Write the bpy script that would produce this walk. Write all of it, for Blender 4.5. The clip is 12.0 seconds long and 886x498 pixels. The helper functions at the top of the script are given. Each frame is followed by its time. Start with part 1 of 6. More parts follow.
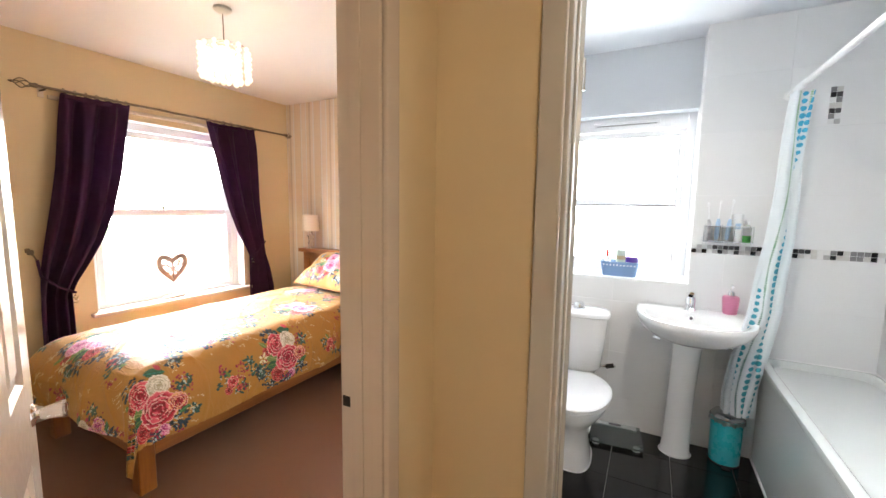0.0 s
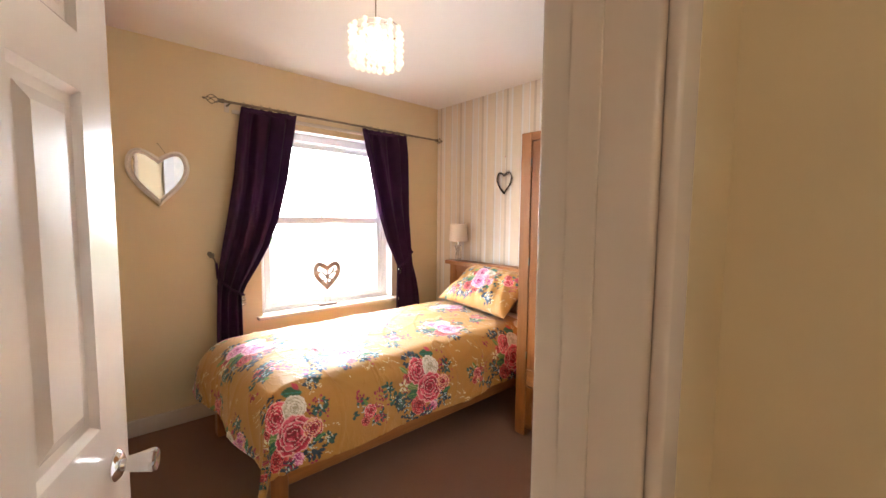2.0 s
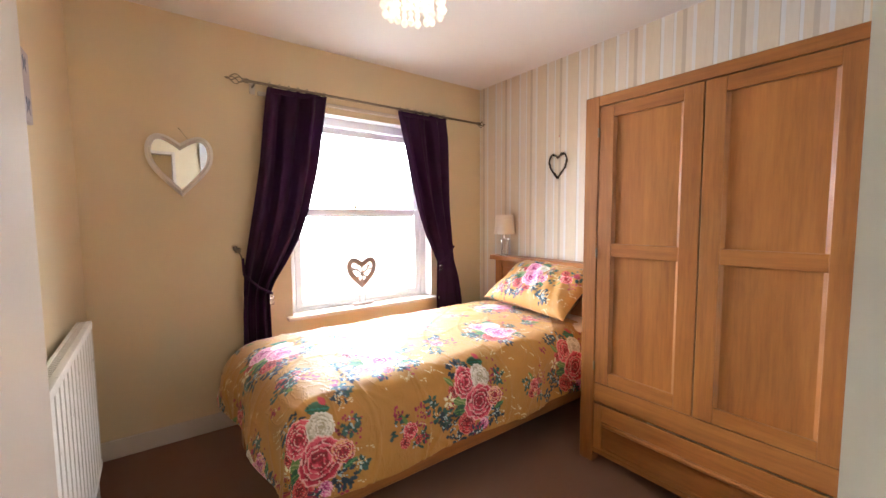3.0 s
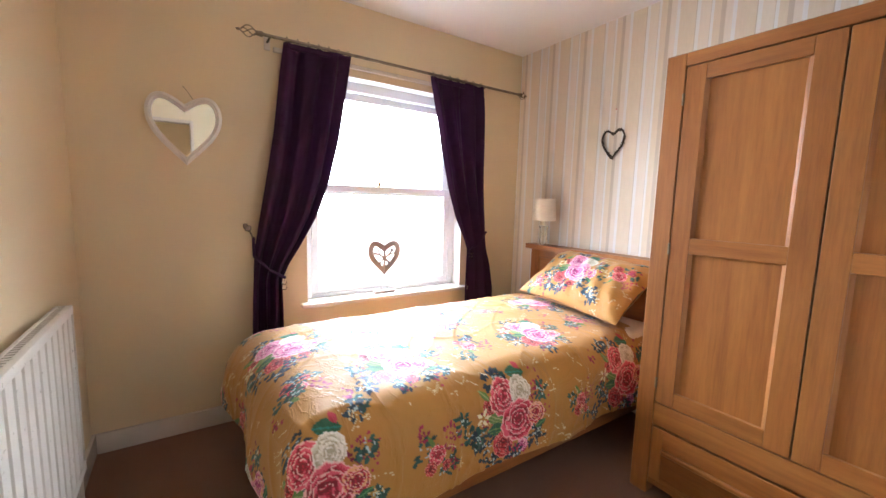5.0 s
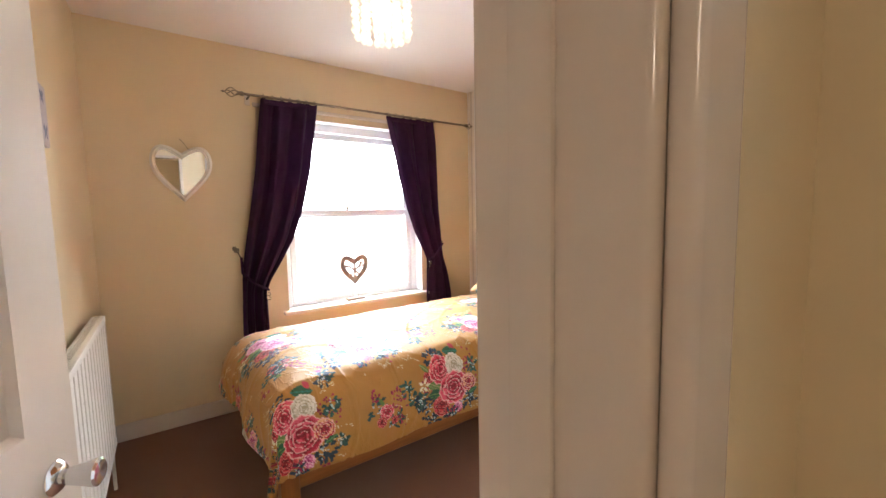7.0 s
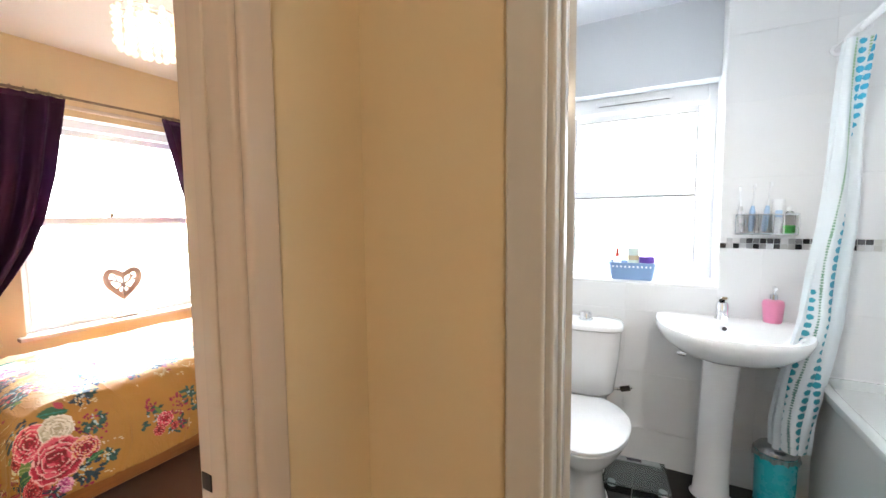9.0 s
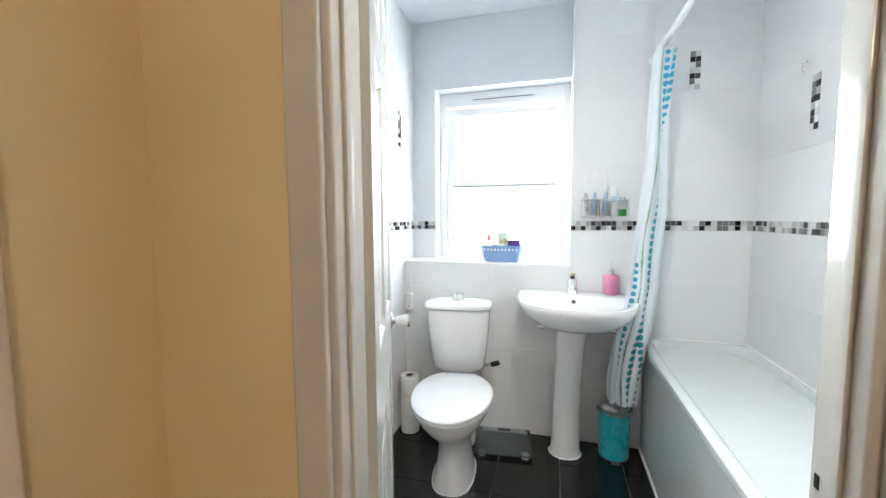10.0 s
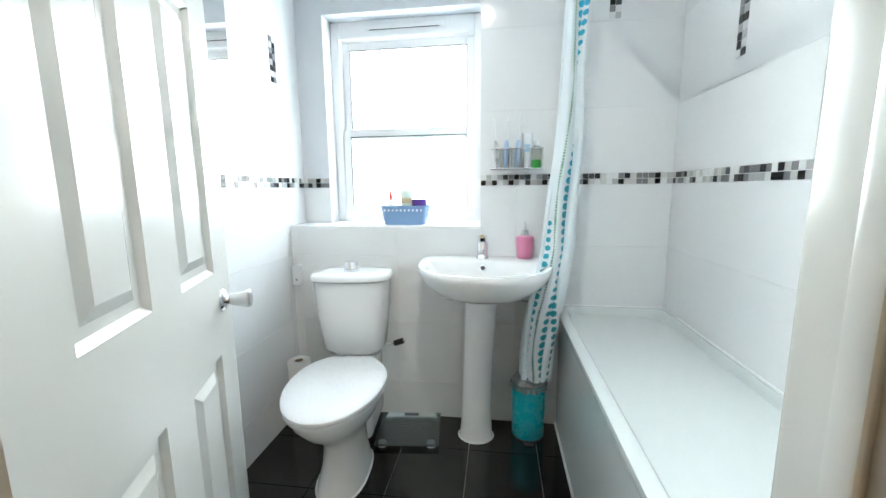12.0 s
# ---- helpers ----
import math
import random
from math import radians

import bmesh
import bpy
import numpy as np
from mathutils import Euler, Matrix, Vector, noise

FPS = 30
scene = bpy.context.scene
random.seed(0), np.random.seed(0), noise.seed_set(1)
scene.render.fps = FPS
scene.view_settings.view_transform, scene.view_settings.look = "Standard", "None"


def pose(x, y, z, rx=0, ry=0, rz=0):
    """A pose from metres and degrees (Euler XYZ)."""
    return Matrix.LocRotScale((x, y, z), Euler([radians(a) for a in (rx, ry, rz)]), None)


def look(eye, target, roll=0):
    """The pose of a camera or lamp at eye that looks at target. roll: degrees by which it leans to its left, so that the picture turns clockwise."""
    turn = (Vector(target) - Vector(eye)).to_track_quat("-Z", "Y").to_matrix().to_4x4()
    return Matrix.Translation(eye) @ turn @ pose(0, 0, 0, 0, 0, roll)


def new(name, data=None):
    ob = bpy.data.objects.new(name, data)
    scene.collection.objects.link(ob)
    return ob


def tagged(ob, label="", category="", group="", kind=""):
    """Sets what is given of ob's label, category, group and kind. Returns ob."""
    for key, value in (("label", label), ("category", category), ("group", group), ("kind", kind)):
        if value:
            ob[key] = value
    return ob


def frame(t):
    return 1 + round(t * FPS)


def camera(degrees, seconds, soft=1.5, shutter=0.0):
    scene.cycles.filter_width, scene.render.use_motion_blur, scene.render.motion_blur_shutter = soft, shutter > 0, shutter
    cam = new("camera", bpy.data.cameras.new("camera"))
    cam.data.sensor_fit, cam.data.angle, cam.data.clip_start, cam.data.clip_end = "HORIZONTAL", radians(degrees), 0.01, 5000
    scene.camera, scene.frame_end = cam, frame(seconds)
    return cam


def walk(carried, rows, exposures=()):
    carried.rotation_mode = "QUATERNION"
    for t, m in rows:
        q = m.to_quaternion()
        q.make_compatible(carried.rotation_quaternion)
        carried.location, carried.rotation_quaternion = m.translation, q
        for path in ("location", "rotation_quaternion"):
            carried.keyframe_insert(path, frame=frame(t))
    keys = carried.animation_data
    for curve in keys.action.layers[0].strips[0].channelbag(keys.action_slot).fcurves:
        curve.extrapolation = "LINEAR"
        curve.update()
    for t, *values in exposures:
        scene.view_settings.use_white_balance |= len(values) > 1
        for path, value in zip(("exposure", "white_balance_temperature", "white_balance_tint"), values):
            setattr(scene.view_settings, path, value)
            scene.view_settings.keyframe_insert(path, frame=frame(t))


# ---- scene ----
cam = camera(96.8, 12.0)
METRES, EYE, TILT, LEAN, TURN = 2.8, 1.45, 0.0, 0.0, 25.7
PATH = [
    (0, (0.026, 0.2, 1.404), (-0.901, 1.959, 1.185), 0.8),
    (0.5, (-0.075, 0.288, 1.395), (-1.115, 1.985, 1.19), 1.0),
    (1, (-0.187, 0.37, 1.365), (-1.375, 1.968, 1.178), 1.4),
    (1.5, (-0.276, 0.462, 1.349), (-1.611, 1.942, 1.187), 0.9),
    (2, (-0.386, 0.549, 1.343), (-1.872, 1.879, 1.189), 0.6),
    (2.5, (-0.504, 0.627, 1.317), (-2.074, 1.857, 1.165), -0.1),
    (3, (-0.675, 0.718, 1.263), (-2.273, 1.902, 1.113), -0.4),
    (5, (-0.966, 0.842, 1.256), (-2.622, 1.939, 1.017), 1.6),
    (5.5, (-0.881, 0.811, 1.269), (-2.558, 1.872, 1.024), 1.6),
    (6, (-0.749, 0.781, 1.279), (-2.428, 1.845, 1.056), 0.8),
    (6.5, (-0.609, 0.758, 1.278), (-2.278, 1.842, 1.082), 0.1),
    (6.7, (-0.535, 0.771, 1.287), (-2.194, 1.872, 1.099), -0.5),
    (8.5, (-0.136, 0.599, 1.307), (-1.324, 2.202, 1.167), -0.6),
    (9, (-0.029, 0.601, 1.308), (-0.978, 2.355, 1.156), -0.6),
    (9.5, (0.066, 0.617, 1.295), (-0.656, 2.475, 1.138), -0.7),
    (10, (0.16, 0.671, 1.23), (-0.386, 2.588, 1.069), -0.3),
    (10.5, (0.21, 0.742, 1.209), (-0.194, 2.69, 1.005), 0.4),
    (11, (0.236, 0.817, 1.187), (-0.055, 2.783, 0.958), 0.9),
    (11.5, (0.257, 0.91, 1.166), (-0.01, 2.876, 0.911), 0.3),
    (12, (0.318, 1.035, 1.144), (0.046, 2.985, 0.844), -0.6),
]
walk(cam, [(t, look(eye, target, roll)) for t, eye, target, roll in PATH], [(0, 2.25, 6900, 13), (2, 2.0, 6700, 13), (3, 1.9, 6350, 13), (5.5, 1.9, 5900, 11), (6.7, 1.95, 6200, 12), (9, 2.35, 6700, 12), (10.5, 2.3, 6500, 7), (12, 2.2, 6400, 4)])

# ---- world, lights ----
world = bpy.data.worlds.new("sky")
scene.world = world
world.use_nodes = True
wn = world.node_tree
bg = wn.nodes["Background"]
sky = wn.nodes.new("ShaderNodeTexSky")
sky.sky_type, sky.sun_disc = "NISHITA", False
sky.sun_elevation, sky.sun_rotation = radians(49), radians(122)
sky.air_density, sky.dust_density = 1.0, 2.5
wn.links.new(sky.outputs[0], bg.inputs[0])
bg.inputs[1].default_value = 0.12


def lamp(name, kind, m, energy, color=(1, 1, 1), size=0.1, size_y=None, angle=None):
    data = bpy.data.lights.new(name, kind)
    data.energy, data.color = energy, color
    if kind == "AREA":
        data.shape, data.size, data.size_y = "RECTANGLE", size, size_y or size
    elif kind == "SUN":
        data.angle = radians(angle or 0.5)
    else:
        data.shadow_soft_size = size
    ob = new(name, data)
    ob.matrix_world = m
    return ob


lamp("sun", "SUN", look((0, 0, 0), (-0.55, 0.35, -0.75)), 4.0, (1.0, 0.95, 0.88), angle=8)
# area lamps added outside the two windows, standing in for sky light
lamp("bedroom_window_light", "AREA", look((-4.02, 2.015, 1.90), (-2.62, 2.10, 0.60)), 66.0, (0.86, 0.93, 1.0), 1.7, 1.7)
lamp("bathroom_window_light", "AREA", look((-0.16, 3.34, 1.46), (-0.05, 1.6, 0.8)), 4.5, (0.82, 0.92, 1.0), 0.72, 0.95)
# the bulb of the bedroom ceiling lamp
lamp("bedroom_bulb", "POINT", pose(-2.0, 1.565, 2.12), 0.45, (1.0, 0.74, 0.50), 0.016)
# unseen lamp added to light the landing; it has no fitting
lamp("landing_bulb", "POINT", pose(0.80, -0.40, 2.05), 5.5, (1.0, 0.84, 0.66), 0.06)


spot = lamp("bathroom_spot", "SPOT", pose(0.23, 1.62, 2.375), 9.0, (1.0, 0.975, 0.94), 0.010)
spot.data.spot_size, spot.data.spot_blend = radians(165), 0.8


# ---- small tools ----
def box(bm, x0, x1, y0, y1, z0, z1, bevel=0.0, seg=1):
    vs = [bm.verts.new(p) for p in ((x0, y0, z0), (x1, y0, z0), (x1, y1, z0), (x0, y1, z0),
                                    (x0, y0, z1), (x1, y0, z1), (x1, y1, z1), (x0, y1, z1))]
    fs = [bm.faces.new([vs[i] for i in f]) for f in ((3, 2, 1, 0), (4, 5, 6, 7), (0, 1, 5, 4), (1, 2, 6, 5), (2, 3, 7, 6), (3, 0, 4, 7))]
    if bevel > 0:
        edges = list({e for f in fs for e in f.edges})
        bmesh.ops.bevel(bm, geom=edges, offset=bevel, segments=seg, affect="EDGES", profile=0.6)
    return bm


def boxes(*rows, bevel=0.0, seg=1):
    bm = bmesh.new()
    for r in rows:
        box(bm, *r, bevel=bevel, seg=seg)
    return bm


def lathe(profile, n=24, m=None, bm=None):
    """A turned body from (radius, height) pairs."""
    bm = bm or bmesh.new()
    m = m or Matrix.Identity(4)
    rings = []
    for r, z in profile:
        if r < 1e-5:
            rings.append([bm.verts.new(m @ Vector((0, 0, z)))])
        else:
            rings.append([bm.verts.new(m @ Vector((r * math.cos(2 * math.pi * i / n), r * math.sin(2 * math.pi * i / n), z))) for i in range(n)])
    for a, b in zip(rings, rings[1:]):
        for i in range(n):
            j = (i + 1) % n
            q = [a[i % len(a)], a[j % len(a)], b[j % len(b)], b[i % len(b)]]
            q = list(dict.fromkeys(q))
            if len(q) > 2:
                bm.faces.new(q)
    return bm


def loft(rings, cap=True, bm=None, closed=True):
    """A skin over rings of points that all have the same count."""
    bm = bm or bmesh.new()
    vr = [[bm.verts.new(p) for p in r] for r in rings]
    n = len(vr[0])
    for a, b in zip(vr, vr[1:]):
        for i in range(n if closed else n - 1):
            j = (i + 1) % n
            bm.faces.new((a[i], a[j], b[j], b[i]))
    if cap and closed:
        bm.faces.new(list(reversed(vr[0])))
        bm.faces.new(vr[-1])
    return bm


def tube(points, r, n=8, bm=None, closed=False):
    """A round bar along points; r may be one radius or one for each point."""
    pts = [Vector(p) for p in points]
    rs = r if isinstance(r, (list, tuple)) else [r] * len(pts)
    rings = []
    up = Vector((0, 0, 1))
    last = None
    for i, p in enumerate(pts):
        if closed:
            d = pts[(i + 1) % len(pts)] - pts[i - 1]
        else:
            d = pts[min(i + 1, len(pts) - 1)] - pts[max(i - 1, 0)]
        d.normalize()
        if last is None:
            side = d.cross(up) if abs(d.dot(up)) < 0.95 else d.cross(Vector((1, 0, 0)))
        else:
            side = last - d * last.dot(d)
        side.normalize()
        last = side
        w = d.cross(side)
        rings.append([p + (side * math.cos(2 * math.pi * k / n) + w * math.sin(2 * math.pi * k / n)) * rs[i] for k in range(n)])
    if closed:
        rings.append(rings[0])
        return loft(rings, cap=False, bm=bm)
    return loft(rings, cap=True, bm=bm)


def plate(outline, axis, a0, a1, bm=None, bevel=0.0):
    """A flat outline given in two coordinates, thickened along the third axis from a0 to a1."""
    def at(p, a):
        return {"x": (a, p[0], p[1]), "y": (p[0], a, p[1]), "z": (p[0], p[1], a)}[axis]
    bm = bm or bmesh.new()
    a = [bm.verts.new(at(p, a0)) for p in outline]
    b = [bm.verts.new(at(p, a1)) for p in outline]
    n = len(outline)
    fs = [bm.faces.new(list(reversed(a))), bm.faces.new(b)]
    for i in range(n):
        fs.append(bm.faces.new((a[i], a[(i + 1) % n], b[(i + 1) % n], b[i])))
    bmesh.ops.recalc_face_normals(bm, faces=fs)
    if bevel:
        bmesh.ops.bevel(bm, geom=list(set(fs[0].edges) | set(fs[1].edges)), offset=bevel, segments=2, affect="EDGES")
    return bm


def part(name, bm, material, parent=None, label="", smooth=False, m=None, category="", group="", kind=""):
    """Links a bmesh as one mesh object, under parent if one is given."""
    bmesh.ops.recalc_face_normals(bm, faces=bm.faces)
    me = bpy.data.meshes.new(name)
    bm.to_mesh(me)
    bm.free()
    me.materials.append(material)
    if smooth:
        me.polygons.foreach_set("use_smooth", [True] * len(me.polygons))
        me.set_sharp_from_angle(angle=radians(smooth if smooth is not True else 40))
    ob = new(name, me)
    if m is not None:
        ob.matrix_world = m
    if parent is not None:
        ob.parent = parent
    return tagged(ob, label, category, group, kind)


def thing(name, m, label, category, group=""):
    """An Empty at the base of a thing; its parts are given in its own coordinates."""
    ob = new(name)
    ob.empty_display_size = 0.05
    ob.matrix_world = m
    return tagged(ob, label, category, group)


# ---- materials ----
class Mat:
    """Short calls for a node material."""

    def __init__(self, name, color=(0.8, 0.8, 0.8), rough=0.5, metal=0.0, **more):
        self.m = bpy.data.materials.new(name)
        self.m.use_nodes = True
        self.t = self.m.node_tree
        self.b = self.t.nodes["Principled BSDF"]
        self.set("Base Color", (*color, 1))
        self.set("Roughness", rough)
        self.set("Metallic", metal)
        for k, v in more.items():
            self.set(k.replace("_", " "), v)
        self.co = None

    def set(self, key, v):
        if isinstance(v, bpy.types.NodeSocket):
            self.t.links.new(v, self.b.inputs[key])
        else:
            self.b.inputs[key].default_value = v

    def node(self, kind, inputs=None, **props):
        n = self.t.nodes.new("ShaderNode" + kind)
        for k, v in props.items():
            setattr(n, k, v)
        for k, v in (inputs or {}).items():
            if isinstance(v, bpy.types.NodeSocket):
                self.t.links.new(v, n.inputs[k])
            else:
                n.inputs[k].default_value = v
        return n

    def coords(self, scale=(1, 1, 1), rot=(0, 0, 0), which="Object", shift=(0, 0, 0)):
        tc = self.node("TexCoord")
        return self.node("Mapping", {"Vector": tc.outputs[which], "Scale": scale, "Rotation": rot, "Location": shift}).outputs[0]

    def noise(self, scale, detail=4.0, vec=None, rough=0.55, distort=0.0):
        return self.node("TexNoise", {"Vector": vec or self.coords(), "Scale": scale, "Detail": detail, "Roughness": rough, "Distortion": distort}).outputs["Fac"]

    def ramp(self, fac, *stops, interp="LINEAR"):
        n = self.node("ValToRGB", {"Fac": fac})
        n.color_ramp.interpolation = interp
        e = n.color_ramp.elements
        while len(e) < len(stops):
            e.new(0.5)
        for el, (p, c) in zip(e, stops):
            el.position, el.color = p, (*c, 1) if len(c) == 3 else c
        return n.outputs[0]

    def mix(self, fac, a, b, blend="MIX"):
        n = self.node("Mix", data_type="RGBA", blend_type=blend)
        for k, v in ((0, fac), (6, a), (7, b)):
            if isinstance(v, bpy.types.NodeSocket):
                self.t.links.new(v, n.inputs[k])
            else:
                n.inputs[k].default_value = v if k == 0 else (*v[:3], 1)
        return n.outputs[2]

    def math(self, op, a, b=0.0, c=0.0):
        n = self.node("Math", operation=op)
        for k, v in enumerate((a, b, c)):
            if isinstance(v, bpy.types.NodeSocket):
                self.t.links.new(v, n.inputs[k])
            else:
                n.inputs[k].default_value = v
        return n.outputs[0]

    def bump(self, height, strength=0.3, dist=0.002):
        n = self.node("Bump", {"Height": height, "Strength": strength, "Distance": dist})
        self.set("Normal", n.outputs[0])
        return self


def varied(name, color, rough=0.5, spread=0.08, scale=3.0, grain=120.0, bump=0.15, dist=0.001, metal=0.0, **more):
    """A plain surface with soft blotches, fine grain and relief."""
    a = Mat(name, color, rough, metal, **more)
    big = a.noise(scale, 3)
    dark = tuple(c * (1 - spread) for c in color)
    light = tuple(min(1, c * (1 + spread)) for c in color)
    a.set("Base Color", a.ramp(big, (0.3, dark), (0.7, light)))
    fine = a.noise(grain, 3)
    a.set("Roughness", a.math("MULTIPLY_ADD", fine, 0.14, rough - 0.07))
    a.bump(fine, bump, dist)
    return a.m


M_WALL = varied("cream_emulsion", (0.70, 0.555, 0.345), 0.62, 0.03, 1.3, 260, 0.25, 0.0006)
M_LAND = varied("landing_emulsion", (0.74, 0.62, 0.41), 0.6, 0.04, 1.1, 240, 0.25, 0.0006)
M_CEIL = varied("white_ceiling", (0.80, 0.76, 0.73), 0.8, 0.02, 1.0, 180, 0.3, 0.0008)
M_GLOSSW = varied("white_gloss_paint", (0.68, 0.59, 0.50), 0.20, 0.02, 2.0, 45, 0.10, 0.0006)
M_BDOOR = varied("cool_white_gloss", (0.58, 0.585, 0.565), 0.18, 0.02, 2.0, 45, 0.10, 0.0006)
M_UPVC = varied("white_upvc", (0.82, 0.83, 0.85), 0.28, 0.01, 2.0, 350, 0.03, 0.0003)
M_CHROME = varied("chrome", (0.85, 0.86, 0.88), 0.09, 0.03, 6.0, 80, 0.03, metal=1.0)
M_STRIKE = varied("dark_steel", (0.05, 0.045, 0.04), 0.4, 0.2, 30.0, 150, 0.2, metal=0.8)
M_BRASS = varied("tarnished_metal", (0.22, 0.17, 0.12), 0.35, 0.25, 25.0, 150, 0.3, metal=0.9)
M_GREYWALL = varied("pale_grey_emulsion", (0.66, 0.69, 0.73), 0.55, 0.02, 1.3, 240, 0.2, 0.0005)
M_CERAMIC = varied("white_glazed_ceramic", (0.84, 0.85, 0.86), 0.07, 0.01, 1.5, 5, 0.02, 0.0006)
M_ACRYLIC = varied("white_acrylic", (0.68, 0.72, 0.72), 0.12, 0.01, 1.5, 4, 0.03, 0.001)
M_GROUT = varied("white_grout", (0.74, 0.75, 0.76), 0.7, 0.10, 12, 150, 0.3)
M_PLASTER = varied("plain_plaster", (0.6, 0.55, 0.5), 0.8)

M_CARPET = Mat("brown_carpet", (0.25, 0.13, 0.08), 0.95)
_f = M_CARPET.noise(700, 3)
_g = M_CARPET.noise(7, 4)
M_CARPET.set("Base Color", M_CARPET.mix(M_CARPET.math("MULTIPLY", _g, 0.5), M_CARPET.ramp(_f, (0.3, (0.17, 0.075, 0.045)), (0.7, (0.36, 0.18, 0.11))), (0.31, 0.165, 0.10)))
M_CARPET.bump(_f, 0.9, 0.006)
M_CARPET = M_CARPET.m

# wallpaper with stripes of uneven width, running up the wall
_w = Mat("striped_wallpaper", (0.7, 0.64, 0.55), 0.5)
_sx = _w.node("SeparateXYZ", {"Vector": _w.coords()}).outputs[0]
_fr = _w.math("FRACT", _w.math("MULTIPLY", _sx, 1 / 0.27))
CREAM, TAUPE, PALE, SILVER = (0.70, 0.59, 0.45), (0.55, 0.455, 0.35), (0.73, 0.64, 0.54), (0.80, 0.78, 0.76)
_st = _w.ramp(_fr, (0.0, CREAM), (0.30, TAUPE), (0.315, SILVER), (0.38, PALE), (0.56, TAUPE), (0.57, SILVER), (0.62, CREAM), (0.74, TAUPE), (0.82, PALE), (0.93, SILVER), interp="CONSTANT")
_wn = _w.noise(90, 3, _w.coords((1, 1, 0.15)))
_w.set("Base Color", _w.mix(0.10, _st, _w.ramp(_wn, (0.3, (0.45, 0.4, 0.35)), (0.7, (0.85, 0.8, 0.75)))))
_w.set("Roughness", _w.ramp(_fr, (0.0, (0.55,) * 3), (0.315, (0.25,) * 3), (0.38, (0.55,) * 3), (0.57, (0.25,) * 3), (0.62, (0.55,) * 3), (0.93, (0.25,) * 3), interp="CONSTANT"))
_w.bump(_wn, 0.2, 0.0006)
M_PAPER = _w.m

# ---- plan ----
BX0, BX1, BY0, BY1 = -3.35, -0.66, 0.43, 3.12      # bedroom
LX0 = -0.53                                         # landing side of the bedroom wall
LY1, TY0 = 1.205, 1.30                               # wall between landing and bathroom
TX0, TX1 = -0.705, 1.065                             # bathroom
TY1, TYR = 2.865, 3.03                              # boxed-out wall, and the wall behind it
H = 2.4
DOORH = 2.0
BDY0, BDY1 = 0.31, 0.942                            # bedroom doorway
TDX0, TDX1 = -0.163, 0.50                          # bathroom doorway
WY0, WY1, WZ0, WZ1 = 1.45, 2.58, 0.60, 1.99         # bedroom window opening
VX0, VX1, VZ0, VZ1 = -0.555, 0.24, 0.97, 2.00        # bathroom window opening
LEDGE = 0.965


def struct(name, bm, mat, label="", **k):
    return part(name, bm, mat, None, label, kind="structure", **k)


# bedroom shell
struct("bedroom_floor", boxes((BX0 - 0.3, LX0 - 0.06, 0.0, BY1 + 0.1, -0.12, 0.0)), M_CARPET, "short-pile brown carpet on the bedroom floor")
struct("bedroom_ceiling", boxes((BX0 - 0.3, TX0 - 0.015, -0.1, BY1 + 0.1, H, H + 0.12), (TX0 - 0.015, -0.6, -0.1, TY0 - 0.06, H, H + 0.12)), M_CEIL, "white painted bedroom ceiling")
struct("bedroom_wall_window", boxes((BX0 - 0.27, BX0, -0.1, WY0, 0, H), (BX0 - 0.27, BX0, WY1, BY1, 0, H),
                                    (BX0 - 0.27, BX0, WY0, WY1, 0, WZ0), (BX0 - 0.27, BX0, WY0, WY1, WZ1, H)), M_WALL, "cream painted wall with the bedroom window")
struct("bedroom_wall_head", boxes((BX0 - 0.27, -0.6, BY1, BY1 + 0.1, 0, H)), M_PAPER, "wall papered with cream, taupe and silver stripes")
struct("bedroom_wall_radiator", boxes((BX0, -1.42, BY0 - 0.23, BY0, 0, H)), M_WALL, "cream painted wall behind the radiator")
struct("bedroom_wall_recess", boxes((-1.42, -0.6, 0.10, 0.20, 0, H)), M_WALL, "cream painted wall behind the open door")
struct("bedroom_wall_door", boxes((BX1, LX0, BDY1 + 0.03, TY0, 0, H), (BX1, LX0, BDY0 - 0.03, BDY1 + 0.03, DOORH + 0.03, H), (BX1, LX0, 0.20, BDY0 - 0.03, 0, H)), M_LAND, "cream painted wall with the bedroom doorway")

# landing shell
struct("landing_floor", boxes((LX0 - 0.06, 2.3, -2.6, TY0 - 0.06, -0.12, 0.0)), M_CARPET, "short-pile brown carpet on the landing")
struct("landing_ceiling", boxes((-0.6, 2.3, -2.6, TY0 - 0.06, H, H + 0.12)), M_CEIL, "white painted landing ceiling")
struct("landing_wall_left", boxes((-0.66, LX0, -2.6, 0.10, 0, H)), M_LAND, "beige painted landing wall")
struct("landing_wall_back", boxes((LX0, 2.3, -2.7, -2.6, 0, H)), M_LAND, "beige painted landing wall")
struct("landing_wall_right", boxes((2.2, 2.3, -2.6, LY1, 0, H)), M_LAND, "beige painted landing wall")
JX0, JX1 = TDX0 - 0.03, TDX1 + 0.03
struct("landing_wall_bathroom", boxes((LX0, JX0, LY1, TY0 - 0.06, 0, H), (JX1, 2.3, LY1, TY0 - 0.06, 0, H), (JX0, JX1, LY1, TY0 - 0.06, DOORH + 0.03, H)), M_LAND, "beige painted wall with the bathroom doorway")

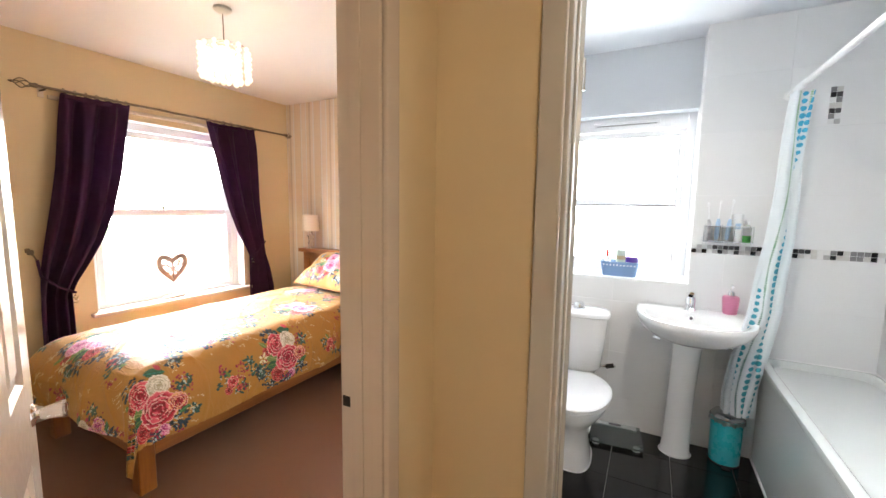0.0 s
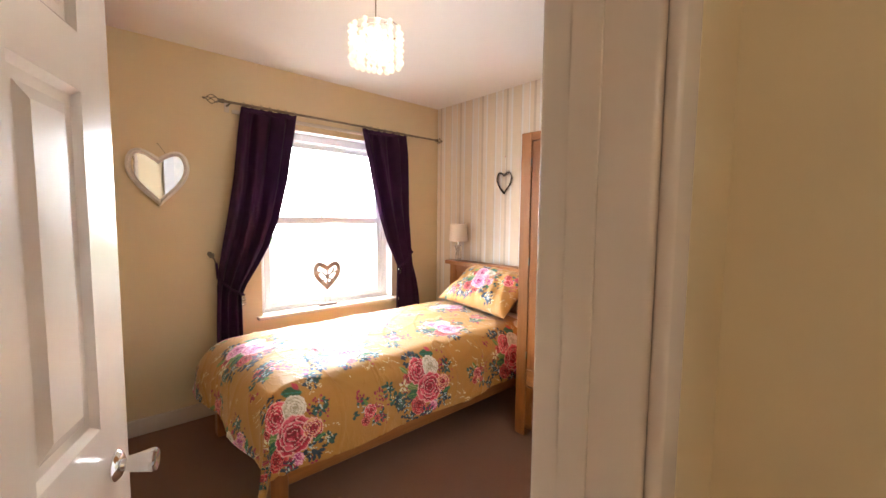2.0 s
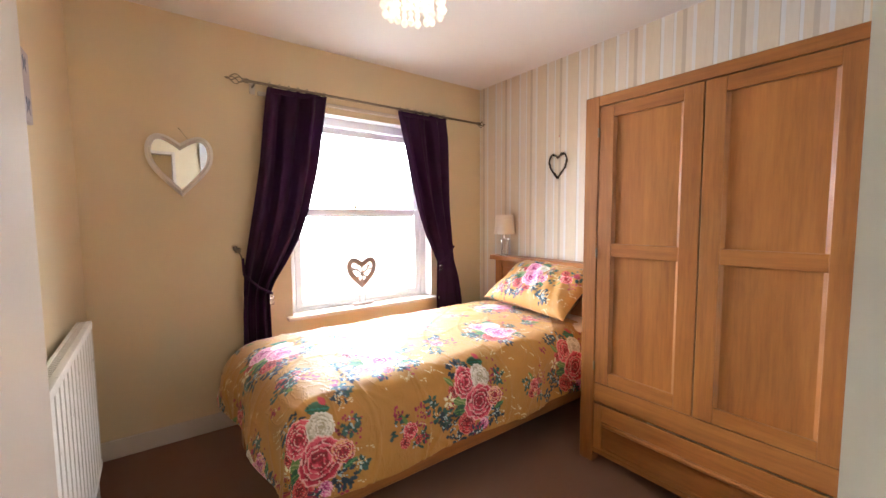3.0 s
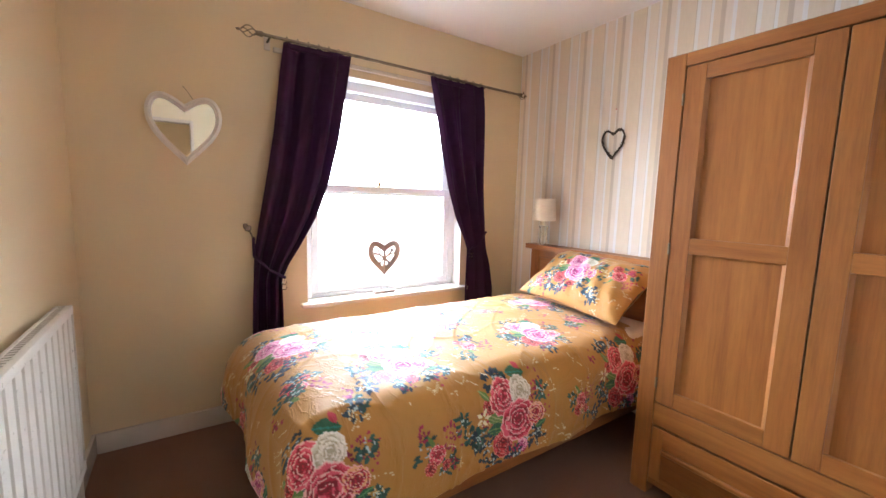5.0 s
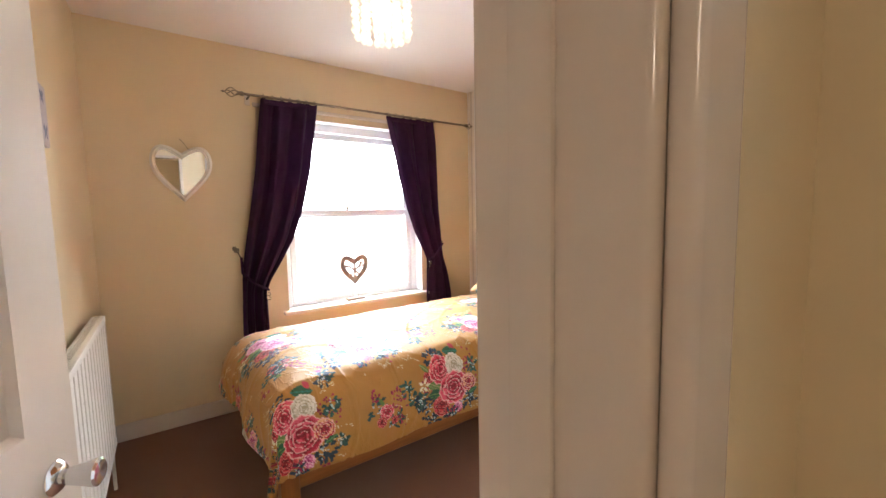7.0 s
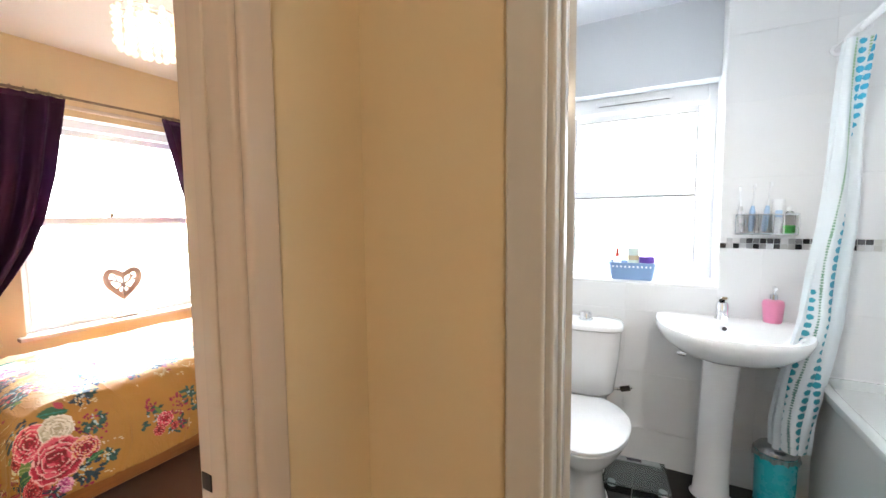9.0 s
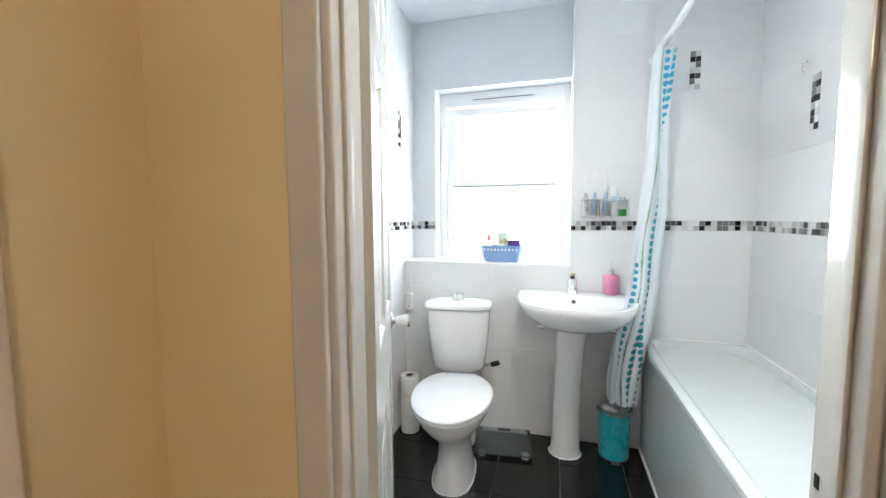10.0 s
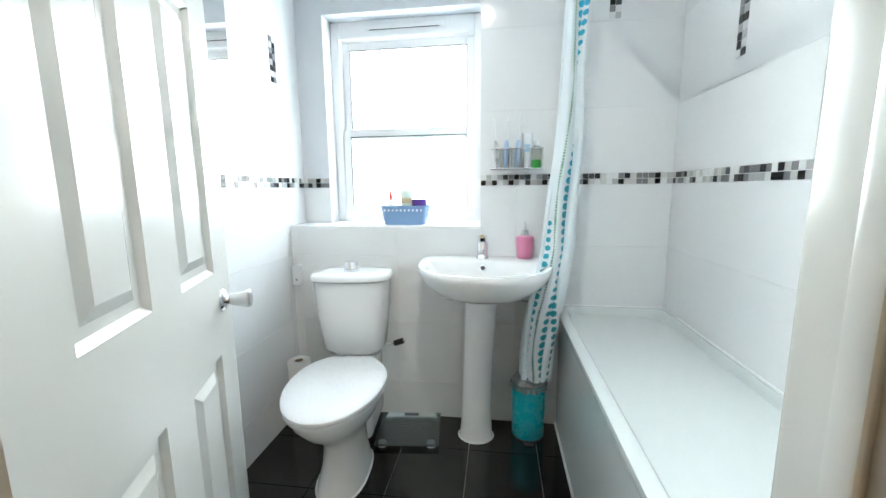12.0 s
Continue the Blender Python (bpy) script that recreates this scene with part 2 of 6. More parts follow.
# bathroom shell
M_TILECORE = M_GROUT
struct("bathroom_floor_bed", boxes((TX0 - 0.08, TX1 + 0.1, TY0 - 0.06, TYR + 0.2, -0.12, -0.002)), varied("floor_grout", (0.42, 0.42, 0.42), 0.8, 0.2, 20, 200, 0.3), "dark grout under the bathroom floor tiles")
struct("bathroom_ceiling", boxes((TX0 - 0.015, TX1 + 0.1, TY0 - 0.06, TYR + 0.25, H, H + 0.12)), varied("bathroom_ceiling_paint", (0.80, 0.83, 0.88), 0.7, 0.01, 1.0, 160, 0.3, 0.0008), "white painted bathroom ceiling")
struct("bathroom_wall_left", boxes((TX0 - 0.03, TX0 + 0.0048, TY0, TYR, 0, H), (TX0 - 0.03, TX0, TYR, TYR + 0.25, 0, H)), M_GROUT, "white grouted wall behind the tiles")
struct("bathroom_wall_right", boxes((TX1 - 0.0048, TX1 + 0.1, TY0, TYR + 0.25, 0, H)), M_GROUT, "white grouted wall behind the tiles")
struct("bathroom_wall_door", boxes((TX0 - 0.03, LX0 - 0.13, LY1, TY0, 0, H), (LX0, JX0, TY0 - 0.06, TY0, 0, H), (JX1, TX1, TY0 - 0.06, TY0, 0, H), (JX0, JX1, TY0 - 0.06, TY0, DOORH + 0.03, H)), M_GREYWALL, "pale painted wall inside the bathroom door")
struct("bathroom_wall_window", boxes((TX0, VX0, TYR, TYR + 0.25, LEDGE, H), (VX0, VX1, TYR, TYR + 0.25, VZ1, H), (TX0, VX1, TYR, TYR + 0.25, 0, LEDGE - 0.001)), M_GREYWALL, "pale grey painted wall around the bathroom window")
struct("bathroom_wall_boxing", boxes((TX0 + 0.0048, VX1, TY1 - 0.0048, TYR, 0, LEDGE), (VX1, TX1 - 0.0048, TY1 - 0.0048, TYR + 0.25, 0, H)), M_GROUT, "boxed-out wall behind the basin, tiled, with a ledge")


# door frames: lining, stop and architrave
def frame_parts(name, mat, lining, stop, arch, label):
    f = struct(name, boxes(*lining, bevel=0.006, seg=3), mat, label, smooth=True)
    part("door_stop", boxes(*stop, bevel=0.0024, seg=2), mat, f, smooth=True)
    part("architrave", boxes(*arch, bevel=0.007, seg=4), mat, f, smooth=True)
    return f


z = DOORH
bed_frame = frame_parts("door_frame_bedroom", M_GLOSSW,
    [(BX1, LX0, BDY1, BDY1 + 0.03, 0, z + 0.03), (BX1, LX0, BDY0 - 0.03, BDY0, 0, z + 0.03), (BX1, LX0, BDY0, BDY1, z, z + 0.03)],
    [(BX1 + 0.04, BX1 + 0.075, BDY1 - 0.005, BDY1, 0, z), (BX1 + 0.04, BX1 + 0.075, BDY0, BDY0 + 0.005, 0, z)],
    [(LX0, LX0 + 0.016, BDY1 + 0.006, BDY1 + 0.056, 0, z + 0.05), (LX0, LX0 + 0.016, BDY0 - 0.056, BDY0 - 0.006, 0, z + 0.05), (LX0, LX0 + 0.016, BDY0 - 0.006, BDY1 + 0.006, z + 0.006, z + 0.05),
     (BX1 - 0.016, BX1, BDY0 - 0.056, BDY0 - 0.006, 0, z + 0.05)],
    "cream gloss door frame of the bedroom")
bath_frame = frame_parts("door_frame_bathroom", M_BDOOR,
    [(JX0, TDX0, LY1, TY0, 0, z + 0.03), (TDX1, JX1, LY1, TY0, 0, z + 0.03), (TDX0, TDX1, LY1, TY0, z, z + 0.03)],
    [(TDX0, TDX0 + 0.007, LY1 + 0.03, TY0 - 0.045, 0, z), (TDX1 - 0.007, TDX1, LY1 + 0.03, TY0 - 0.045, 0, z)],
    [(TDX0 - 0.074, TDX0 - 0.012, LY1 - 0.016, LY1, 0, z + 0.05), (TDX1 + 0.012, TDX1 + 0.074, LY1 - 0.016, LY1, 0, z + 0.05), (TDX0 - 0.012, TDX1 + 0.012, LY1 - 0.016, LY1, z + 0.006, z + 0.05)],
    "cream gloss door frame of the bathroom")
part("strike_plate", boxes((BX1 + 0.008, BX1 + 0.032, BDY1 - 0.0015, BDY1 + 0.001, 0.885, 0.913), bevel=0.0005), M_STRIKE, bed_frame, "dark metal strike plate")
part("strike_plate", boxes((TDX1 - 0.0015, TDX1 + 0.001, TY0 - 0.022, TY0 - 0.013, 0.868, 0.888), bevel=0.0005), M_STRIKE, bath_frame, "dark metal strike plate")


# skirting
def skirting(name, rows, mat, label):
    return struct(name, boxes(*rows, bevel=0.005, seg=2), mat, label, smooth=True)


skirting("baseboard_bedroom", [(BX0, BX0 + 0.018, BY0 + 0.018, BY1 - 0.018, 0, 0.10), (BX0, -1.42, BY0, BY0 + 0.018, 0, 0.10), (BX0 + 0.0, BX1, BY1 - 0.018, BY1, 0, 0.10)], M_GLOSSW, "white gloss skirting board")
skirting("baseboard_landing", [(LX0, LX0 + 0.016, BDY1 + 0.056, LY1, 0, 0.10), (LX0 + 0.016, TDX0 - 0.074, LY1 - 0.016, LY1, 0, 0.10), (TDX1 + 0.074, 2.2, LY1 - 0.016, LY1, 0, 0.10), (LX0, LX0 + 0.016, -2.6, BDY0 - 0.056, 0, 0.10)], M_GLOSSW, "white gloss skirting board")


# outside
M_GRASS = varied("grass", (0.06, 0.12, 0.03), 0.9, 0.4, 1.5, 30, 0.5, 0.02)
struct("ground", boxes((-400, 400, -400, 400, -3.0, -2.8)), M_GRASS, "green lawn and gardens around the house")

_bk = Mat("bright_overcast_sky", (0.9, 0.93, 0.95), 1.0, **{"Emission_Color": (0.93, 0.97, 1.0, 1), "Emission_Strength": 1.7})
bm = bmesh.new()
loft([[(90 * math.cos(radians(a)), 90 * math.sin(radians(a)), z) for a in range(60, 236, 8)] for z in (-3, 30, 70)], cap=False, bm=bm, closed=False)
struct("backdrop_sky", bm, _bk.m, "bright white overcast sky beyond the gardens")


def wood(name, dark, mid, light, grain_axis="Z", rough=0.42, scale=1.0):
    """Oak: long grain with darker streaks along one of the object's axes."""
    a = Mat(name, mid, rough)
    st = {"X": (0.35, 5, 5), "Y": (5, 0.35, 5), "Z": (5, 5, 0.35)}[grain_axis]
    info = a.node("ObjectInfo").outputs["Random"]
    co = a.node("VectorMath", {0: a.coords(tuple(c * scale for c in st)), 1: a.node("CombineXYZ", {0: a.math("MULTIPLY", info, 31.0), 1: a.math("MULTIPLY", info, 17.0), 2: a.math("MULTIPLY", info, 11.0)}).outputs[0]}, operation="ADD").outputs[0]
    big = a.noise(2.2, 3, co, 0.5, 0.9)
    fine = a.noise(16, 6, co, 0.7)
    c = a.mix(0.38, a.ramp(big, (0.25, dark), (0.5, mid), (0.75, light)), a.ramp(fine, (0.3, dark), (0.62, light)))
    c = a.mix(0.35, c, a.mix(info, mid, light))
    a.set("Base Color", c)
    a.set("Roughness", a.math("MULTIPLY_ADD", fine, 0.2, rough - 0.1))
    a.bump(fine, 0.25, 0.0008)
    return a.m


OAKS = ((0.10, 0.028, 0.005), (0.262, 0.084, 0.015), (0.43, 0.165, 0.037))
M_OAKV, M_OAKH, M_OAKY = wood("oak_upright", *OAKS), wood("oak_across", *OAKS, "X"), wood("oak_along", *OAKS, "Y")

M_GLASS = Mat("clear_glass", (1, 1, 1), 0.02, **{"Transmission_Weight": 1.0, "IOR": 1.45}).m
M_PANE = Mat("window_glass", (0.98, 1, 0.99), 0.0, **{"Transmission_Weight": 1.0, "IOR": 1.05}).m
M_MIRROR = Mat("mirror", (0.9, 0.9, 0.9), 0.015, 1.0).m

# ---- bedroom window ----
FX0, FX1 = -3.515, -3.445
bwin = struct("window_bedroom", boxes(
    (FX0, FX1, WY0, WY0 + 0.05, WZ0, WZ1), (FX0, FX1, WY1 - 0.05, WY1, WZ0, WZ1),
    (FX0, FX1, WY0 + 0.05, WY1 - 0.05, WZ0, WZ0 + 0.05), (FX0, FX1, WY0 + 0.05, WY1 - 0.05, WZ1 - 0.06, WZ1), bevel=0.004), M_UPVC, "white sash window of the bedroom")


def sash_y(name, x0, x1, y0, y1, z0, z1, w=0.045):
    s = part(name, boxes((x0, x1, y0, y0 + w, z0, z1), (x0, x1, y1 - w, y1, z0, z1), (x0, x1, y0 + w, y1 - w, z0, z0 + w), (x0, x1, y0 + w, y1 - w, z1 - w, z1), bevel=0.004), M_UPVC, bwin)
    g = part("pane", boxes(((x0 + x1) / 2 - 0.003, (x0 + x1) / 2 + 0.003, y0 + w - 0.005, y1 - w + 0.005, z0 + w - 0.005, z1 - w + 0.005)), M_PANE, s)
    g.visible_shadow = False
    return s


sash_y("upper_sash", FX0 + 0.005, FX0 + 0.033, WY0 + 0.052, WY1 - 0.052, 1.285, WZ1 - 0.062)
low = sash_y("lower_sash", FX1 - 0.032, FX1 - 0.004, WY0 + 0.052, WY1 - 0.052, WZ0 + 0.052, 1.345)
part("sash_catch", boxes((FX1 - 0.03, FX1 + 0.012, 1.945, 1.965, 1.345, 1.375), bevel=0.003), M_BRASS, low, "dark sash catch")
struct("window_reveal_bedroom", boxes((FX1, BX0 - 0.001, WY0 - 0.001, WY0 + 0.003, WZ0 + 0.03, WZ1), (FX1, BX0 - 0.001, WY1 - 0.003, WY1 + 0.001, WZ0 + 0.03, WZ1), (FX1, BX0 - 0.001, WY0 + 0.003, WY1 - 0.003, WZ1 - 0.003, WZ1 + 0.001)), M_UPVC, "white painted reveal of the bedroom window")
struct("window_sill_bedroom", boxes((FX1, BX0 + 0.055, WY0 - 0.04, WY1 + 0.04, WZ0 + 0.003, WZ0 + 0.028), bevel=0.006, seg=3), M_GLOSSW, "white painted window sill", smooth=True)
# timber batten over the window
struct("curtain_batten", boxes((BX0, BX0 + 0.018, 1.285, 2.66, 2.03, 2.055), bevel=0.003), M_GLOSSW, "white painted batten above the window")

# ---- curtain pole ----
RX, RZ = -3.272, 2.083
pole = thing("curtain_pole", pose(RX, 1.14, RZ), "bronze metal curtain pole with twisted cage finials", "curtain pole")
part("pole", tube([(0, 0.075, 0), (0, 1.88, 0)], 0.0085, 12), M_BRASS, pole, smooth=True)
for y0, sgn in ((0.075, -1), (1.88, 1)):
    part("collar", lathe([(0.0, -0.02), (0.013, -0.02), (0.015, -0.012), (0.012, 0), (0.012, 0.014), (0, 0.014)], 14, pose(0, y0 + sgn * 0.012, 0, 90)), M_BRASS, pole, smooth=True)
    bm = bmesh.new()
    L = 0.075 if sgn < 0 else 0.05
    for k in range(4):
        pts = []
        for i in range(11):
            f = i / 10
            r = 0.024 * math.sin(math.pi * f) ** 0.8 + 0.003
            a = k * math.pi / 2 + f * 2.2
            pts.append((r * math.cos(a), y0 + sgn * (0.02 + L * f), r * math.sin(a)))
        tube(pts, 0.0028, 6, bm)
    part("finial_cage", bm, M_BRASS, pole, "twisted wire cage finial", smooth=True)
    part("finial_tip", lathe([(0, -0.008), (0.008, 0), (0.005, 0.01), (0, 0.018)], 10, pose(0, y0 + sgn * (0.026 + L), 0, -90 * sgn)), M_BRASS, pole, smooth=True)
for y in (0.115, 1.55):
    part("bracket", tube([(-0.076, y, -0.01), (-0.04, y, -0.012), (-0.01, y, -0.012), (0, y, -0.010)], 0.006, 8), M_BRASS, pole, smooth=True)
part("bracket_plate", boxes((-0.077, -0.070, 0.10, 0.13, -0.05, 0.02), bevel=0.002), M_GLOSSW, pole, "white bracket plate")

# ---- curtains ----
_c = Mat("aubergine_satin", (0.03, 0.006, 0.03), 0.7, **{"Specular_IOR_Level": 0.25})
_n = _c.noise(420, 2, _c.coords((1, 1, 0.4)))
_cc = _c.ramp(_c.noise(5, 3), (0.3, (0.026, 0.005, 0.027)), (0.7, (0.044, 0.009, 0.048)))
_c.set("Base Color", _cc)
_c.bump(_n, 0.35, 0.0008)
_tr = _c.node("BsdfTranslucent", {"Color": (0.12, 0.04, 0.14, 1)})
_mx = _c.node("MixShader", {0: 0.12, 1: _c.b.outputs[0], 2: _tr.outputs[0]})
_c.t.links.new(_mx.outputs[0], _c.t.nodes["Material Output"].inputs[0])
M_CURT = _c.m


def curtain(name, outline, folds, label, seed):
    """outline: rows of (z, y0, y1, depth); folds hang between y0 and y1 and gather where the rows narrow."""
    rnd = random.Random(seed)
    c = thing(name, pose(0, 0, 0), label, "curtain", "pair of purple curtains")
    n, rows = 110, 70
    ph = [rnd.uniform(-0.5, 0.5) for _ in range(folds + 2)]
    zs = [r[0] for r in outline][::-1]
    rings = []
    for k in range(rows + 1):
        z = outline[0][0] + (outline[-1][0] - outline[0][0]) * k / rows
        y0, y1, d = (float(np.interp(z, zs, [r[i] for r in outline][::-1])) for i in (1, 2, 3))
        ring = []
        for i in range(n + 1):
            f = i / n
            w = f + 0.02 * math.sin(6.3 * f * 2 + ph[0] + z * 2)
            head = min(1, max(0, (z - 1.98) / 0.05))
            fold = math.sin(2 * math.pi * folds * w + ph[1]) * (1 - 0.6 * head) + 0.22 * math.sin(2 * math.pi * folds * 2.3 * w + z * 3 + ph[2])
            x = -3.262 + d * fold * 0.5 + 0.012 * math.sin(z * 5 + f * 4)
            ring.append((max(x, BX0 + 0.012), y0 + (y1 - y0) * f, z + 0.004 * math.sin(f * 40) * head))
        rings.append(ring)
    bm = loft(rings, cap=False, closed=False)
    ob = part("drape", bm, M_CURT, c, smooth=True)
    mod = ob.modifiers.new("thick", "SOLIDIFY")
    mod.thickness, mod.offset = 0.003, 0
    part("heading_tape", boxes((-3.274, -3.250, outline[0][1] + 0.01, outline[0][2] - 0.01, 2.035, 2.065), bevel=0.006), M_CURT, c)
    for i in range(7):
        y = outline[0][1] + 0.015 + (outline[0][2] - outline[0][1] - 0.03) * i / 6
        part("curtain_ring", tube([(RX + 0.019 * math.cos(a), y, RZ - 0.004 + 0.019 * math.sin(a)) for a in np.linspace(0, 2 * math.pi, 17)[:-1]], 0.0022, 6, closed=True), M_BRASS, c, "bronze curtain ring", smooth=True)
    return c


cl = curtain("curtain", [(2.068, 1.325, 1.690, 0.05), (1.9, 1.300, 1.665, 0.06), (1.6, 1.262, 1.62, 0.06), (1.35, 1.22, 1.56, 0.06), (1.15, 1.185, 1.482, 0.055),
                         (1.0, 1.16, 1.395, 0.05), (0.88, 1.148, 1.318, 0.045), (0.80, 1.145, 1.285, 0.042), (0.7, 1.138, 1.287, 0.045), (0.5, 1.13, 1.29, 0.05), (0.10, 1.12, 1.30, 0.055)],
             3, "long aubergine purple curtain tied back beside the window", 3)
cr = curtain("curtain", [(2.068, 2.235, 2.665, 0.05), (1.9, 2.262, 2.685, 0.06), (1.6, 2.315, 2.70, 0.06), (1.35, 2.38, 2.705, 0.06), (1.15, 2.455, 2.715, 0.055),
                         (1.0, 2.535, 2.72, 0.05), (0.92, 2.572, 2.73, 0.042), (0.8, 2.565, 2.765, 0.045), (0.6, 2.55, 2.805, 0.05), (0.10, 2.53, 2.84, 0.055)],
             3, "long aubergine purple curtain tied back near the bed head", 8)
for c, hy, hz, ty0, ty1, tz, s in ((cl, 1.135, 1.075, 1.148, 1.30, 0.80, 1), (cr, 2.765, 1.035, 2.73, 2.57, 0.90, -1)):
    hook = part("holdback", tube([(BX0, hy, hz), (BX0 + 0.03, hy, hz), (BX0 + 0.05, hy + s * 0.005, hz - 0.01), (BX0 + 0.055, hy + s * 0.02, hz - 0.05)], 0.0045, 8), M_BRASS, c, "bronze hook for the tieback", smooth=True)
    part("holdback_knob", boxes((BX0 + 0.035, BX0 + 0.047, hy - 0.02, hy + 0.012, hz - 0.005, hz + 0.025), (BX0 + 0.033, BX0 + 0.045, hy - 0.028, hy - 0.004, hz + 0.008, hz + 0.036), bevel=0.005), M_BRASS, hook)
    part("tieback", tube([(BX0 + 0.05, hy + s * 0.02, hz - 0.04), (-3.24, ty0 + s * 0.0, tz + 0.14), (-3.222, (ty0 + ty1) / 2, tz + 0.06), (-3.222, ty1, tz + 0.015)], 0.008, 8), M_CURT, c, smooth=True)
    for dz in (0, -0.029):
        part("glass_bead", lathe([(0, -0.014), (0.010, -0.009), (0.014, 0), (0.010, 0.009), (0, 0.014)], 12, pose(-3.214, ty1 - s * 0.008, tz - 0.01 + dz)), M_GLASS, c, "clear glass bead on the tieback", smooth=True)


# ---- hearts ----
def heart(n=48, w=1.0, h=1.0):
    pts = []
    for i in range(n):
        t = 2 * math.pi * i / n
        x = math.copysign(abs(math.sin(t)) ** 1.95, math.sin(t))
        y = (13 * math.cos(t) - 5 * math.cos(2 * t) - 2 * math.cos(3 * t) - math.cos(4 * t)) / 16
        y += 0.21 * math.exp(-(min(t, 2 * math.pi - t) / 0.60) ** 2)
        pts.append((x * w / 2, (y + 0.155) * h / 1.81))
    return pts


def inset(poly, d):
    """The outline drawn in by d."""
    out = []
    n = len(poly)
    area = sum(poly[i - 1][0] * poly[i][1] - poly[i][0] * poly[i - 1][1] for i in range(n))
    sg = 1 if area > 0 else -1
    for i in range(n):
        a, b = poly[i - 1], poly[(i + 1) % n]
        tx, ty = b[0] - a[0], b[1] - a[1]
        l = math.hypot(tx, ty) or 1
        x, y = poly[i][0] - sg * ty / l * d, poly[i][1] + sg * tx / l * d
        out.append((x, y))
    # keep the two halves from crossing at the notch and the tip
    return [(max(0.0, x) if p[0] > 1e-6 else min(0.0, x) if p[0] < -1e-6 else 0.0, y if abs(p[0]) > 1e-6 else p[1] + (-d * 1.3 if p[1] > 0 else d * 1.5)) for (x, y), p in zip(out, poly)]


def ring_plate(outer, inner, axis, a0, a1, lip=0.0):
    """A plate between two outlines, with a raised rounded face."""
    def at(p, a):
        return {"x": (a, p[0], p[1]), "y": (p[0], a, p[1])}[axis]
    mid = [((o[0] * 0.5 + i[0] * 0.5), (o[1] * 0.5 + i[1] * 0.5)) for o, i in zip(outer, inner)]
    loops = [[at(p, a0) for p in outer], [at(p, a0 + (a1 - a0) * 0.7) for p in outer], [at(p, a1) for p in mid], [at(p, a0 + (a1 - a0) * 0.6) for p in inner], [at(p, a0) for p in inner]]
    bm = bmesh.new()
    vr = [[bm.verts.new(p) for p in l] for l in loops]
    n = len(outer)
    vr.append(vr[0])
    for a, b in zip(vr, vr[1:]):
        for i in range(n):
            bm.faces.new((a[i], a[(i + 1) % n], b[(i + 1) % n], b[i]))
    return bm


M_WHITEFRAME = varied("chalky_white_paint", (0.76, 0.70, 0.63), 0.5, 0.05, 9, 90, 0.4)
hm = thing("heart_mirror", pose(BX0, 0.870, 1.568), "heart-shaped wall mirror in a moulded white frame", "mirror")
O = heart(56, 0.320, 0.335)
I = inset(O, 0.028)
part("frame", ring_plate(O, I, "x", 0.002, 0.028), M_WHITEFRAME, hm, smooth=60)
part("frame_bead", tube([(0.024, p[0], p[1]) for p in inset(O, 0.025)], 0.0030, 6, closed=True), M_WHITEFRAME, hm, smooth=True)
part("mirror_glass", plate(inset(O, 0.026), "x", 0.004, 0.010), M_MIRROR, hm)
part("hanging_cord", tube([(0.008, 0.055, 0.13), (0.005, 0.003, 0.207)], 0.0012, 5), M_BRASS, hm, "thin cord up to a nail")
part("nail", lathe([(0, 0), (0.003, 0), (0.003, 0.012), (0, 0.012)], 8, pose(0, 0.0, 0.209, 0, 90)), M_BRASS, hm)

# heart of twigs on the striped wall
M_TWIG = varied("dark_twig", (0.05, 0.03, 0.018), 0.8, 0.5, 60, 200, 0.6)
th = thing("twig_heart", pose(-2.495, BY1, 1.640), "heart-shaped wreath of dark twigs hung on the striped wall", "wall decoration")
rnd = random.Random(5)
bm = bmesh.new()
HW = [(x * (1 + 0.0), z) for x, z in heart(40, 0.150, 0.168)]
for k in range(5):
    off = [(rnd.uniform(-0.005, 0.005), rnd.uniform(-0.005, 0.005), rnd.uniform(-0.005, 0.005)) for _ in HW]
    tube([(x + o[0], -0.014 + o[1], zz + o[2]) for (x, zz), o in zip(HW, off)], 0.0032, 5, bm, closed=True)
for i in range(90):
    x, zz = HW[rnd.randrange(40)]
    d = Vector((rnd.uniform(-1, 1), rnd.uniform(-0.8, 0.2), rnd.uniform(-1, 1))).normalized() * 0.011
    tube([(x - d.x, -0.014 - d.y, zz - d.z), (x + d.x, -0.014 + d.y, zz + d.z)], 0.0026, 4, bm)
part("wreath", bm, M_TWIG, th)
part("hanging_ribbon", boxes((-0.0035, 0.0035, -0.003, -0.001, 0.07, 0.215)), M_WHITEFRAME, th, "pale ribbon loop")
part("pin", lathe([(0, 0), (0.004, 0), (0.004, 0.006), (0, 0.006)], 8, pose(0, 0, 0.215, 90)), varied("red_pin", (0.5, 0.1, 0.1), 0.4), th)

# cut-out heart standing on the window sill
# slate tone lightened to brown-pink, with the window's veiling glare in the colour
M_SLATE = varied("glare_lifted_wood", (0.36, 0.26, 0.22), 0.6, 0.2, 12, 120, 0.4)
hd = thing("heart_ornament", pose(-3.385, 1.97, 0.628), "cut-out wooden heart ornament with tree pattern on the sill", "ornament")
zc = 0.238
O = heart(48, 0.235, 0.230)
I = inset(O, 0.036)
part("heart_frame", ring_plate([(a, b + zc) for a, b in O], [(a, b + zc) for a, b in I], "x", -0.006, 0.006), M_SLATE, hd)
bm = bmesh.new()
rnd = random.Random(2)


def inside(y, zz):
    return abs(y) < 0.085 and -0.085 < zz < 0.075 and zz > -0.09 + abs(y) * 0.9


